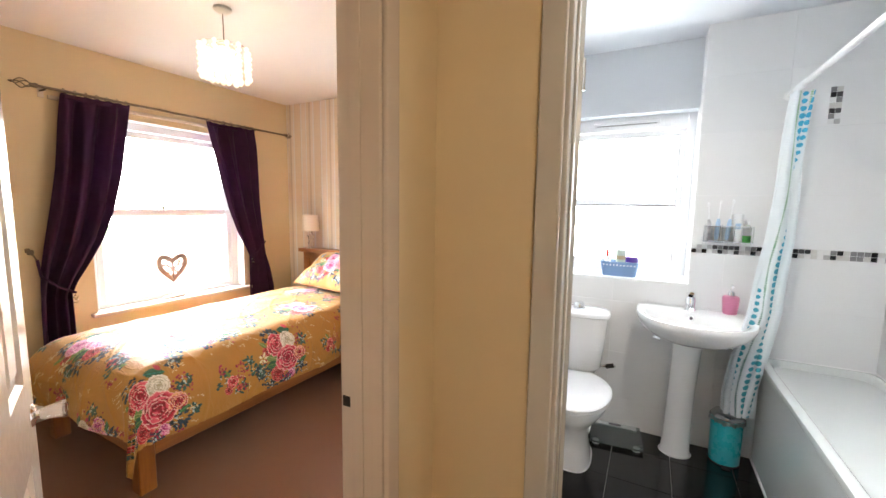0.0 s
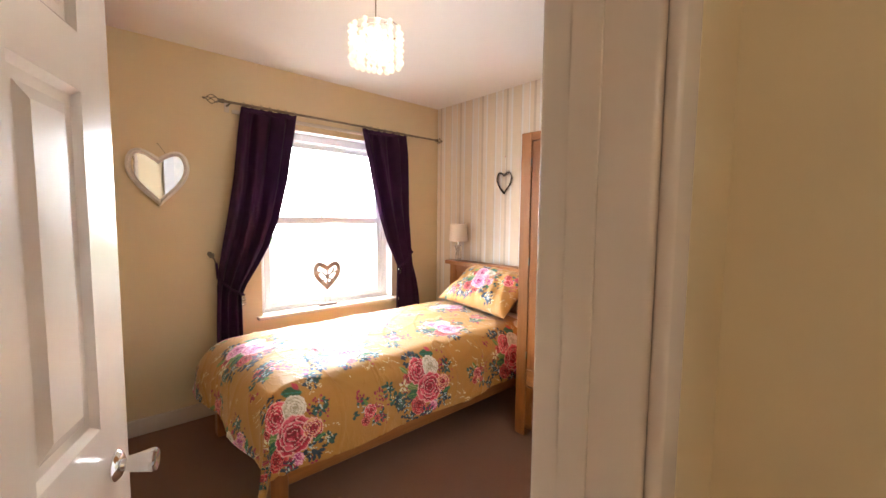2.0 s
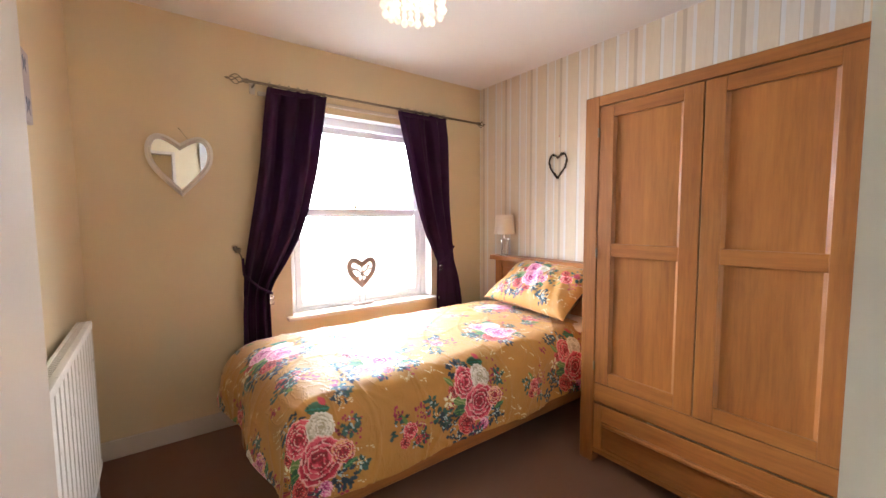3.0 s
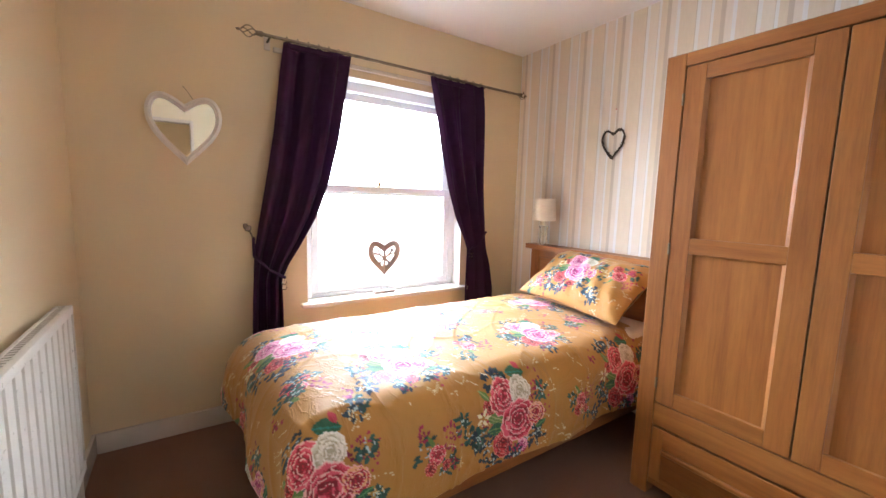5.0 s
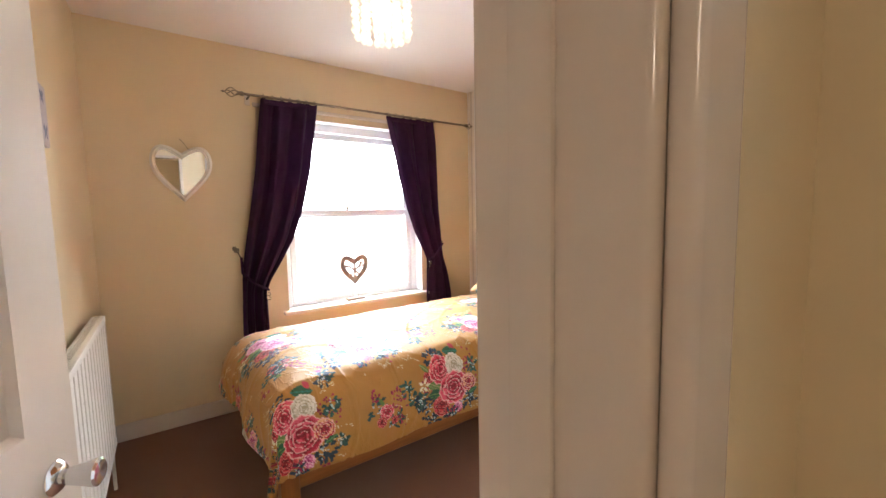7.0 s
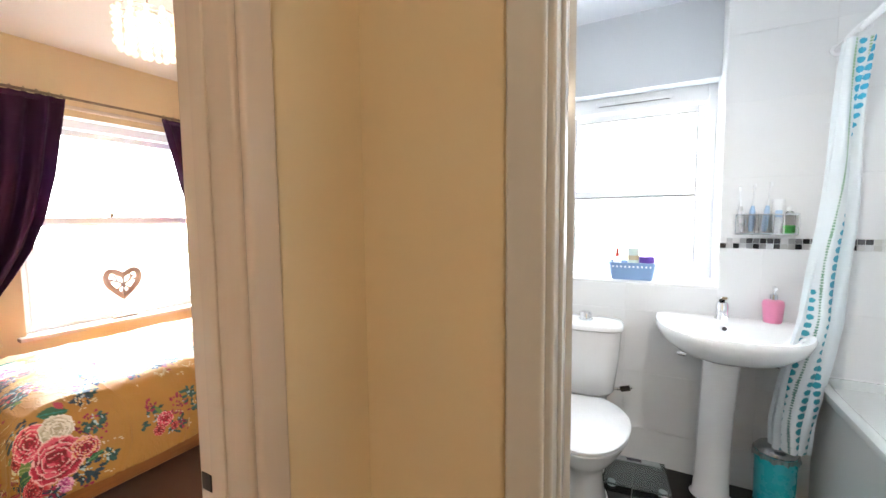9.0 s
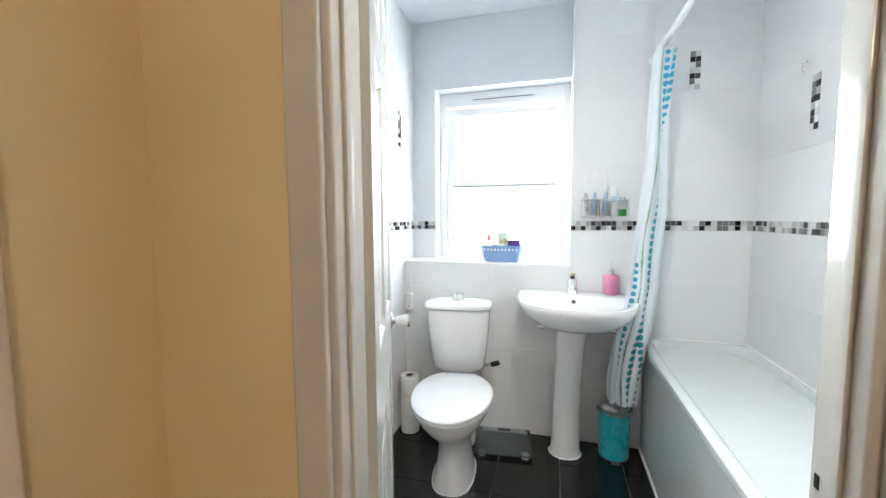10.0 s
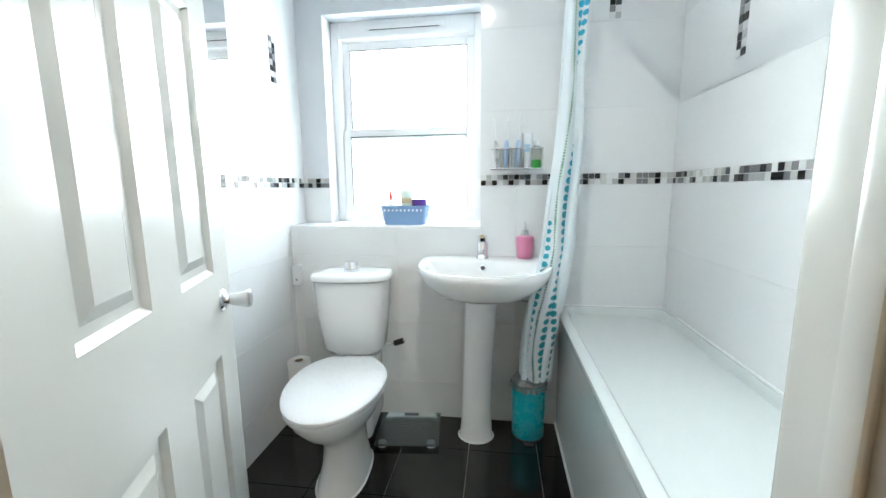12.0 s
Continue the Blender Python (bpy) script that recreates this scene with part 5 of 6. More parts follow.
# solid dark disc on the bowl, coloured as the shade inside the overflow
part("overflow_hole", lathe([(0, 0), (0.009, 0), (0.009, 0.002), (0.012, 0.003), (0.013, 0)], 20, pose(-0.008, 2.737, 0.800, 72)), M_DARKGAP, bas, "dark disc for the shade in the overflow hole", smooth=True)
part("overflow_rim", lathe([(0.0095, 0.002), (0.0135, 0.003), (0.0145, 0)], 20, pose(-0.008, 2.7365, 0.800, 72)), M_CHROME, bas, "chrome rim of the overflow")
ped = [oval(-0.036, 2.735, 0.078, 0.072, 0.06, 0.0), oval(-0.036, 2.735, 0.074, 0.068, 0.06, 0.02), oval(-0.034, 2.735, 0.069, 0.064, 0.06, 0.10), oval(-0.026, 2.735, 0.067, 0.066, 0.06, 0.40), oval(-0.016, 2.73, 0.070, 0.076, 0.06, 0.62), oval(-0.008, 2.73, 0.080, 0.09, 0.06, 0.70)]
part("pedestal", loft(ped), M_CERAMIC, bas, smooth=60)
part("foot_sealant", tube([(p[0] * 1.0, p[1], 0.003) for p in oval(-0.036, 2.735, 0.080, 0.074, 0.06, 0)], 0.006, 6, closed=True), M_UPVC, bas, "bead of white sealant")
tap = part("tap", lathe([(0, 0.833), (0.029, 0.833), (0.027, 0.842), (0.025, 0.86), (0.027, 0.895), (0.022, 0.910), (0, 0.914)], 24, Matrix.Translation((-0.012, 2.80, 0))), M_CHROME, bas, "chrome mixer tap", smooth=True)
part("spout", loft([[(-0.012 + 0.013 * math.cos(a), y, z + 0.010 * math.sin(a)) for a in np.linspace(0, 2 * math.pi, 13)[:-1]] for y, z in ((2.80, 0.868), (2.765, 0.866), (2.725, 0.860), (2.705, 0.855))]), M_CHROME, tap, smooth=True)
part("lever", loft([[(-0.012 + w * math.cos(a), y, z + 0.008 * math.sin(a)) for a in np.linspace(0, 2 * math.pi, 13)[:-1]] for y, z, w in ((2.822, 0.915, 0.018), (2.800, 0.925, 0.025), (2.765, 0.935, 0.020), (2.742, 0.938, 0.012))]), M_CHROME, tap, smooth=True)
for sx in (-0.175, 0.175):
    part("waste_fitting", tube([(sx, 2.862, 0.648), (sx, 2.80, 0.645), (sx + 0.03, 2.79, 0.645)], 0.013, 10), M_CHROME, bas, "chrome pipe fitting under the bowl", smooth=True)

# mirror on the wall behind the door
bmir = thing("bathroom_mirror", pose(TX0, 2.20, 1.40), "frameless wall mirror hung on the white tiles", "mirror")
part("mirror_glass", boxes((0.008, 0.013, -0.26, 0.285, 0, 0.60), bevel=0.002), M_MIRROR, bmir)
for zz in (0.08, 0.52):
    part("wall_clip", boxes((0.0, 0.016, 0.277, 0.291, zz, zz + 0.02), bevel=0.002), M_CHROME, bmir)

# soap dispenser
_p = Mat("pink_frosted_glass", (0.97, 0.34, 0.56), 0.3, **{"Transmission_Weight": 0.4})
soap = thing("soap_dispenser", pose(0.440, 2.815, 0.833), "bright pink soap dispenser with a chrome pump on the basin", "soap dispenser")
part("bottle", lathe([(0, 0), (0.031, 0), (0.034, 0.006), (0.040, 0.085), (0.036, 0.098), (0.016, 0.104), (0, 0.104)], 28), _p.m, soap, smooth=True)
part("pump_collar", lathe([(0.016, 0.104), (0.016, 0.125), (0.010, 0.130), (0.005, 0.131), (0.005, 0.155), (0, 0.155)], 20), M_CHROME, soap, smooth=True)
part("pump_nozzle", tube([(0, 0.012, 0.157), (0, -0.01, 0.160), (0, -0.035, 0.154)], 0.006, 10), M_CHROME, soap, smooth=True)

# toothbrush shelf
cad = thing("toothbrush_rack", pose(0.397, TY1, 1.228), "chrome wire rack of glass tumblers with toothbrushes and toothpaste", "toothbrush rack")
for z in (0.0, 0.085):
    part("wire_rail", tube([(-0.11, -0.001, z), (-0.11, -0.075, z), (0.11, -0.075, z), (0.11, -0.001, z)], 0.003, 8), M_CHROME, cad, smooth=True)
for sx in (-0.11, -0.02, 0.06, 0.11):
    part("wire_upright", tube([(sx, -0.075, 0), (sx, -0.075, 0.085)], 0.002, 6), M_CHROME, cad)
part("rack_tray", boxes((-0.108, 0.108, -0.074, -0.002, -0.002, 0.002)), M_GLASS, cad, "clear glass tray")
for sx in (-0.06, 0.005):
    t = thing("glass_tumbler", pose(0.397 + sx, TY1 - 0.038, 1.2305), "clear glass tumbler in the wire rack", "tumbler", "tumblers in the rack")
    part("glass_body", lathe([(0, 0), (0.027, 0), (0.031, 0.09), (0.029, 0.09), (0.025, 0.004), (0, 0.004)], 20), M_GLASS, t, smooth=True)
M_PLB = varied("pale_blue_plastic", (0.42, 0.60, 0.78), 0.35)
M_PLW = varied("white_plastic", (0.82, 0.84, 0.86), 0.3)
M_SILV = varied("silver_foil_print", (0.5, 0.5, 0.52), 0.3, 0.4, 40)
for x, y, l, ax, ay, mcol, txt in ((-0.078, -0.04, 0.205, -6, 8, M_SILV, "silver"), (-0.048, -0.035, 0.215, 3, -6, M_PLB, "pale blue"), (0.0, -0.03, 0.22, 4, 5, M_PLB, "pale blue")):
    b = thing("toothbrush", pose(0.397 + x, TY1 + y, 1.238, ay, ax), txt + " toothbrush standing in the rack", "toothbrush", "toothbrushes in the rack")
    part("handle", tube([(0, 0, 0), (0, 0, 0.03), (0, 0, 0.09), (0, 0, 0.115)], [0.008, 0.012, 0.011, 0.006], 10), mcol, b, smooth=True)
    part("neck", tube([(0, 0, 0.115), (0, 0, l)], [0.003, 0.0025], 8), M_PLW, b)
    part("bristles", boxes((-0.005, 0.005, -0.013, -0.003, l - 0.02, l), bevel=0.002), M_PLW, b)
tt = thing("toothpaste_tube", pose(0.397 + 0.045, TY1 - 0.035, 1.2305), "white and blue toothpaste tube standing in the rack", "toothpaste")
part("tube_body", loft([rrect(0, 0, 0.014, 0.014, 0.02, 2, 20), rrect(0, 0, 0.019, 0.015, 0.06, 2, 20), rrect(0, 0, 0.024, 0.003, 0.15, 2, 20)]), M_PLW, tt, smooth=True)
part("tube_stripe", boxes((-0.012, 0.012, -0.0165, -0.0145, 0.07, 0.10)), M_PLB, tt, "blue printed band")
part("tube_cap", lathe([(0, 0), (0.014, 0), (0.013, 0.02), (0, 0.02)], 16), M_PLW, tt)
mb = thing("mouthwash_bottle", pose(0.397 + 0.085, TY1 - 0.037, 1.2305), "small clear bottle of green liquid in the rack", "bottle")
part("liquid", lathe([(0, 0), (0.019, 0), (0.020, 0.035), (0, 0.035)], 18), varied("green_liquid", (0.10, 0.62, 0.12), 0.2), mb, "green liquid")
part("bottle_body", lathe([(0.0205, 0), (0.0215, 0.04), (0.021, 0.08), (0.010, 0.095), (0, 0.095)], 18), M_GLASS, mb, smooth=True)
part("bottle_cap", lathe([(0.011, 0.095), (0.011, 0.115), (0, 0.115)], 16), M_PLW, mb)

# basket on the ledge
LZ = LEDGE + 0.008
_b = varied("blue_plastic", (0.20, 0.33, 0.55), 0.45)
bk = thing("plastic_basket", pose(-0.137, 2.965, LZ), "blue plastic basket with a pierced rim on the window ledge", "basket")
bm = bmesh.new()
loft([rrect(0, 0, 0.098, 0.055, 0.0, 8), rrect(0, 0, 0.112, 0.065, 0.088, 8), rrect(0, 0, 0.108, 0.061, 0.088, 8), rrect(0, 0, 0.094, 0.051, 0.004, 8)], bm=bm)
part("basket_body", bm, _b, bk)
part("basket_rim", tube(rrect(0, 0, 0.113, 0.066, 0.09, 8), 0.0028, 6, closed=True), _b, bk)
part("rim_flowers", boxes(*[(x - 0.004, x + 0.004, -0.0665, -0.064, 0.066, 0.076) for x in np.linspace(-0.09, 0.09, 10)]), M_PLW, bk, "row of pale piercings along the rim")
for nm, x, lab, cat, mt, pr in (
    ("sauce_shaped_bottle", -0.075, "slim white bottle with a red nozzle in the basket", "bottle", M_PLW, [(0, 0), (0.018, 0), (0.020, 0.01), (0.020, 0.10), (0.010, 0.118), (0, 0.118)]),
    ("lotion_tube", 0.005, "pale lotion tube standing in the basket", "tube", varied("pale_green_plastic", (0.62, 0.72, 0.62), 0.35), [(0, 0), (0.024, 0), (0.026, 0.05), (0.030, 0.16), (0.028, 0.165), (0, 0.165)]),
    ("cream_jar", 0.07, "squat jar with a purple lid in the basket", "jar", M_PLW, [(0, 0), (0.032, 0), (0.034, 0.01), (0.034, 0.085), (0, 0.085)])):
    t = thing(nm, pose(-0.137 + x, 2.965, LZ + 0.004), lab, cat)
    part("body", lathe(pr, 22), mt, t, smooth=True)
    if nm == "cream_jar":
        part("lid", lathe([(0.036, 0.085), (0.037, 0.088), (0.037, 0.118), (0.034, 0.121), (0, 0.121)], 22), varied("purple_plastic", (0.13, 0.05, 0.35), 0.3), t, "glossy purple lid", smooth=True)
    elif nm == "sauce_shaped_bottle":
        part("nozzle", lathe([(0.010, 0.118), (0.009, 0.135), (0.004, 0.165), (0, 0.166)], 14), varied("red_plastic", (0.75, 0.05, 0.04), 0.3), t, "red nozzle", smooth=True)
    else:
        part("band", lathe([(0.0285, 0.10), (0.0292, 0.125)], 22), varied("tan_band", (0.60, 0.50, 0.30), 0.4), t, "tan printed band")

# air freshener, toilet roll
af = thing("air_freshener", pose(-0.672, TY1, 0.675), "small white air freshener hung on the tiled wall", "air freshener")
part("freshener_body", boxes((-0.024, 0.024, -0.035, 0, 0, 0.105), bevel=0.012, seg=3), M_PLW, af, smooth=True)
part("freshener_button", lathe([(0, 0), (0.006, 0), (0.005, 0.002), (0, 0.002)], 14, pose(0.002, -0.035, 0.03, 90)), varied("grey_button", (0.4, 0.4, 0.42), 0.4), af, "grey round button")
tr = thing("toilet_roll_stand", pose(-0.625, 2.72, 0), "toilet rolls stacked on a slim floor stand beside the toilet", "toilet roll stand")
part("stand_base", lathe([(0, 0), (0.062, 0), (0.062, 0.006), (0, 0.006)], 28), M_CHROME, tr, smooth=True)
part("stand_rod", tube([(0, 0, 0.006), (0, 0, 0.35)], 0.004, 8), M_CHROME, tr)
M_TISSUE = varied("tissue_paper", (0.80, 0.79, 0.76), 0.95, 0.03, 30, 200, 0.4)
for k in range(3):
    z = 0.008 + 0.11 * k
    part("toilet_roll", lathe([(0.021, z), (0.052, z), (0.053, z + 0.004), (0.053, z + 0.103), (0.051, z + 0.107), (0.022, z + 0.107), (0.020, z + 0.105), (0.020, z)], 30), M_TISSUE, tr, smooth=50)
    part("roll_core", lathe([(0.0195, z + 0.106), (0.0195, z + 0.005)], 24), varied("cardboard", (0.28, 0.20, 0.13), 0.9), tr, "brown cardboard core")

# bathroom scales leaning by the wall
M_SMOKE = Mat("smoked_glass", (0.45, 0.52, 0.52), 0.04, **{"Transmission_Weight": 0.85, "IOR": 1.45, "Alpha": 1.0}).m
sc = thing("bathroom_scales", pose(-0.088, 2.728, 0, 0, 0, 6), "flat glass bathroom scales with round metal feet on the floor", "bathroom scales")
part("glass_plate", boxes((-0.145, 0.145, -0.145, 0.115, 0.020, 0.027), bevel=0.003, seg=2), M_SMOKE, sc)
for x in (-0.11, 0.11):
    for y in (-0.115, 0.085):
        part("round_foot", lathe([(0, 0), (0.021, 0), (0.021, 0.016), (0.017, 0.0205), (0, 0.0205)], 22, Matrix.Translation((x, y, 0))), varied("satin_metal", (0.62, 0.64, 0.66), 0.35, metal=0.6), sc, smooth=True)
part("display_housing", boxes((-0.12, 0.12, 0.066, 0.112, 0.012, 0.020), (-0.12, 0.12, 0.07, 0.11, 0.027, 0.031), bevel=0.004), varied("grey_plastic", (0.42, 0.46, 0.48), 0.4), sc)
part("display", boxes((-0.035, 0.035, 0.078, 0.10, 0.031, 0.0325)), M_DARKGAP, sc, "dark display window")

# pedal bin
bn = thing("pedal_bin", pose(0.468, 2.772, 0) @ Matrix.Diagonal((0.90, 0.90, 1.0, 1.0)), "small turquoise pedal bin with a metal lid", "pedal bin")
part("bin_body", lathe([(0, 0.004), (0.078, 0.004), (0.081, 0.010), (0.084, 0.255), (0.084, 0.262), (0, 0.262)], 36), varied("turquoise_enamel", (0.03, 0.50, 0.58), 0.28, 0.03, 3.0, 20.0, 0.02), bn, smooth=True)
part("bin_base", lathe([(0, 0), (0.083, 0), (0.083, 0.012), (0.079, 0.014)], 36), M_DARKGAP, bn, "dark plastic base")
bm = bmesh.new()
n = 72
rows = []
for j, (r, z) in enumerate(((0.0855, 0.262), (0.091, 0.267), (0.092, 0.260), (0.091, 0.248))):
    rows.append([((r + 0.006 * (j / 3) * math.sin(i * 1.9) + 0.004 * (j / 3) * math.sin(i * 0.7)) * math.cos(2 * math.pi * i / n), (r + 0.006 * (j / 3) * math.sin(i * 1.9)) * math.sin(2 * math.pi * i / n), z - 0.005 * (j / 3) * (1 + math.sin(i * 0.9))) for i in range(n)])
loft(rows, cap=False, bm=bm)
_l = Mat("thin_clear_bag", (0.92, 0.94, 0.95), 0.25, **{"Transmission_Weight": 0.7, "IOR": 1.1})
part("bin_liner", bm, _l.m, bn, "thin clear bin liner over the rim", smooth=True)
part("bin_lid", lathe([(0, 0.305), (0.04, 0.302), (0.072, 0.290), (0.084, 0.277), (0.085, 0.264), (0, 0.264)], 36), varied("brushed_steel", (0.48, 0.50, 0.52), 0.25, metal=1.0), bn, "brushed metal lid", smooth=True)
part("pedal", boxes((-0.022, 0.022, -0.112, -0.070, 0.006, 0.014), bevel=0.003), M_DARKGAP, bn, "black pedal")

# ---- bath ----
UX0, UX1, UY0, UY1, UZ = 0.588, TX1 - 0.009, TY0 + 0.02, TY1 - 0.009, 0.605
bt = thing("bathtub", pose(0, 0, 0), "white acrylic bathtub along the tiled wall with a smooth side panel", "bathtub")


def trect(ins, z, sq=6, n=72, foot=0.0):
    cx, cy = (UX0 + UX1) / 2, (UY0 + UY1) / 2
    rx, ry = (UX1 - UX0) / 2 - ins, (UY1 - UY0) / 2 - ins
    wall = 0.7 * min(max(ins, 0), 0.043)
    out = []
    for x, y, zz in oval(cx, cy, rx, ry, ry, z, n, sq):
        fx, fy = (x - cx) / rx, (y - cy) / ry
        out.append((x + wall * max(fx, 0), y - (foot if y > cy else -foot) * abs(fy) + wall * max(fy, 0), zz))
    return out


part("tub", loft([trect(-0.0, UZ - 0.035, 40), trect(-0.004, UZ - 0.02, 40), trect(-0.003, UZ - 0.004, 40), trect(0.006, UZ, 30), trect(0.030, UZ, 14), trect(0.038, UZ - 0.006, 11), trect(0.043, UZ - 0.022, 9), trect(0.054, UZ - 0.12, 7, foot=0.03), trect(0.070, UZ - 0.30, 5, foot=0.11), trect(0.088, UZ - 0.37, 4.5, foot=0.15), trect(0.115, UZ - 0.405, 4, foot=0.18), trect(0.17, UZ - 0.415, 4, foot=0.22)]), M_ACRYLIC, bt, smooth=50)
part("side_panel", loft([[(UX0 + 0.020, y, z) for y, z in ((UY0, 0), (UY0, UZ - 0.03), (UY1, UZ - 0.03), (UY1, 0))], [(UX0 + 0.036, y, z) for y, z in ((UY0, 0), (UY0, UZ - 0.03), (UY1, UZ - 0.03), (UY1, 0))]]), M_ACRYLIC, bt)
part("kick_strip", boxes((UX0 + 0.013, UX0 + 0.0198, UY0, UY1, 0.0, 0.02)), M_UPVC, bt)
part("waste", lathe([(0, 0), (0.03, 0), (0.032, 0.003), (0, 0.004)], 24, Matrix.Translation((0.85, 2.38, UZ - 0.414))), M_CHROME, bt, smooth=True)
struct("bath_sealant", boxes((UX0, UX1, UY1, UY1 + 0.006, UZ - 0.01, UZ + 0.006), (UX1, UX1 + 0.006, UY0, UY1, UZ - 0.01, UZ + 0.006)), M_UPVC, "white sealant where the bath meets the tiles")

# ---- shower rail and curtain ----
rl = thing("shower_rail", pose(0.61, 0, 0), "white shower curtain rail between the two walls", "shower rail")
part("rail", tube([(0, TY0 + 0.002, 1.985), (0, TY1 - 0.001, 1.985)], 0.0125, 14), M_UPVC, rl, smooth=True)
for y in (TY0 + 0.008, TY1 - 0.008):
    part("end_cap", tube([(0, y - 0.008, 1.985), (0, y + 0.008, 1.985)], 0.024, 18), M_UPVC, rl, smooth=True)

# dotted curtain: cloth in white, with chains of round spots printed along it
_sc = Mat("white_shower_cloth", (0.80, 0.84, 0.86), 0.4, **{"Transmission_Weight": 0.0, "Subsurface_Weight": 0.3, "Subsurface_Radius": (0.02, 0.02, 0.02)})
at = _sc.node("Attribute", attribute_name="print")
_sc.set("Base Color", at.outputs["Color"])
_sc.bump(_sc.noise(300, 2), 0.15, 0.0006)
n_u, n_z = 300, 560
W = 0.50
us, zs = np.linspace(0, W, n_u), np.linspace(0.335, 1.955, n_z)
U, Z = np.meshgrid(us, zs, indexing="ij")
U, Z = U.ravel(), Z.ravel()
f = U / W
down = np.clip((1.955 - Z) / 1.62, 0, 1)
half = np.interp(Z, (0.33, 0.45, 0.62, 0.90, 1.25, 1.6, 1.96), (0.070, 0.076, 0.078, 0.072, 0.056, 0.046, 0.042))
cx = np.interp(Z, (0.33, 0.45, 0.62, 0.90, 1.25, 1.6, 1.96), (0.486, 0.490, 0.510, 0.562, 0.588, 0.594, 0.612))
# five layers laid one behind the other, the first towards the room
X = cx + half * np.arcsin(0.985 * np.sin(5 * np.pi * f - np.pi / 2)) / (np.pi / 2) + 0.004 * np.sin(9 * Z + 9 * f)
Y = 2.635 + 0.065 * f + 0.011 * np.sin(5 * np.pi * f * 2.5 + 1.5 * Z) * (1 + down) + 0.006 * np.sin(5 * Z + 2)
X = np.minimum(X, UX0 - 0.012 + 0.2 * (Z > UZ + 0.03))
X = np.where(Z < UZ + 0.03, np.minimum(X, UX0 - 0.012), X)
colr = np.tile(np.array((0.68, 0.74, 0.77)), (len(U), 1))
rs = np.random.RandomState(3)
TURQ = ((0.01, 0.26, 0.30), (0.02, 0.36, 0.58))
SMALL = ((0.03, 0.14, 0.15), (0.25, 0.45, 0.25))
for base, amp, r, pitch, (c0, c1) in ((0.068, 0.012, 0.0138, 0.0335, TURQ), (0.090, 0.005, 0.0045, 0.011, SMALL), (0.038, 0.008, 0.0050, 0.011, SMALL),
                                    (0.018, 0.004, 0.0138, 0.0335, TURQ), (0.14, 0.02, 0.0138, 0.0335, TURQ), (0.18, 0.01, 0.0045, 0.011, SMALL), (0.24, 0.02, 0.0138, 0.0335, TURQ),
                                    (0.30, 0.02, 0.0045, 0.011, SMALL), (0.35, 0.02, 0.0138, 0.0335, TURQ), (0.45, 0.02, 0.0138, 0.0335, TURQ)):
    k = np.round(Z / pitch)
    zc_ = k * pitch
    uc = base + amp * np.sin(zc_ * 4.2 + base * 20) + 0.5 * amp * np.sin(zc_ * 9 + base * 7)
    hit_ = (base > 0.02) | (Z < 1.02)
    hit_ &= ((U - uc) * half / 0.05) ** 2 + (Z - zc_) ** 2 < (r * (0.86 + 0.14 * np.sin(k * 12.9 + base * 50))) ** 2
    mixf = np.clip((Z - 0.3) / 1.6, 0, 1)[:, None]
    colr = np.where(hit_[:, None], np.array(c0) * (1 - mixf) + np.array(c1) * mixf, colr)
me = bpy.data.meshes.new("curtain_cloth")
i, j = np.meshgrid(np.arange(n_u - 1), np.arange(n_z - 1), indexing="ij")
a = (i * n_z + j).ravel()
fc = np.stack([a, a + n_z, a + n_z + 1, a + 1], 1)
me.vertices.add(len(X))
me.vertices.foreach_set("co", np.stack([X, Y, Z], 1).astype(np.float32).ravel())
me.loops.add(fc.size)
me.loops.foreach_set("vertex_index", fc.astype(np.int32).ravel())
me.polygons.add(len(fc))
me.polygons.foreach_set("loop_start", (np.arange(len(fc)) * 4).astype(np.int32))
me.polygons.foreach_set("use_smooth", np.ones(len(fc), bool))
me.update(calc_edges=True)
me.materials.append(_sc.m)
ca = me.color_attributes.new("print", "FLOAT_COLOR", "POINT")
ca.data.foreach_set("color", np.c_[colr, np.ones(len(colr))].astype(np.float32).ravel())
shc = thing("shower_curtain", pose(0, 0, 0), "white shower curtain with chains of turquoise dots, drawn back", "shower curtain")
ob = new("curtain_cloth", me)
ob.parent = shc
for k in range(9):
    y = 2.60 + k * 0.015
    part("curtain_hook", tube([(0.61 + 0.019 * math.cos(b_), y, 1.978 + 0.022 * math.sin(b_)) for b_ in np.linspace(0, 2 * math.pi, 15)[:-1]], 0.0018, 5, closed=True), M_PLW, shc, "white curtain ring")

# suction hook with a trinket on the right wall
sh = thing("suction_hook", pose(TX1 - 0.0001, 2.50, 1.80), "clear plastic suction hook stuck on the tiles", "suction hook")
part("suction_cup", lathe([(0, 0.012), (0.012, 0.010), (0.028, 0.002), (0.030, 0.0)], 24, pose(0, 0, 0, 0, -90)), M_GLASS, sh, smooth=True)
part("hook", tube([(-0.012, 0, 0), (-0.028, 0, -0.004), (-0.032, 0, -0.03), (-0.020, 0, -0.04)], 0.004, 8), M_GLASS, sh, smooth=True)

# ---- outside the windows ----
M_BRICKW = Mat("red_brick_wall", (0.45, 0.2, 0.14), 0.85)
bt_ = M_BRICKW.node("TexBrick", {"Vector": M_BRICKW.coords(rot=(math.pi / 2, 0, 0)), "Color1": (0.50, 0.22, 0.15, 1), "Color2": (0.40, 0.17, 0.12, 1), "Mortar": (0.5, 0.46, 0.42, 1), "Scale": 1.0, "Mortar Size": 0.006, "Brick Width": 0.225, "Row Height": 0.075})
M_BRICKW.set("Base Color", bt_.outputs["Color"])
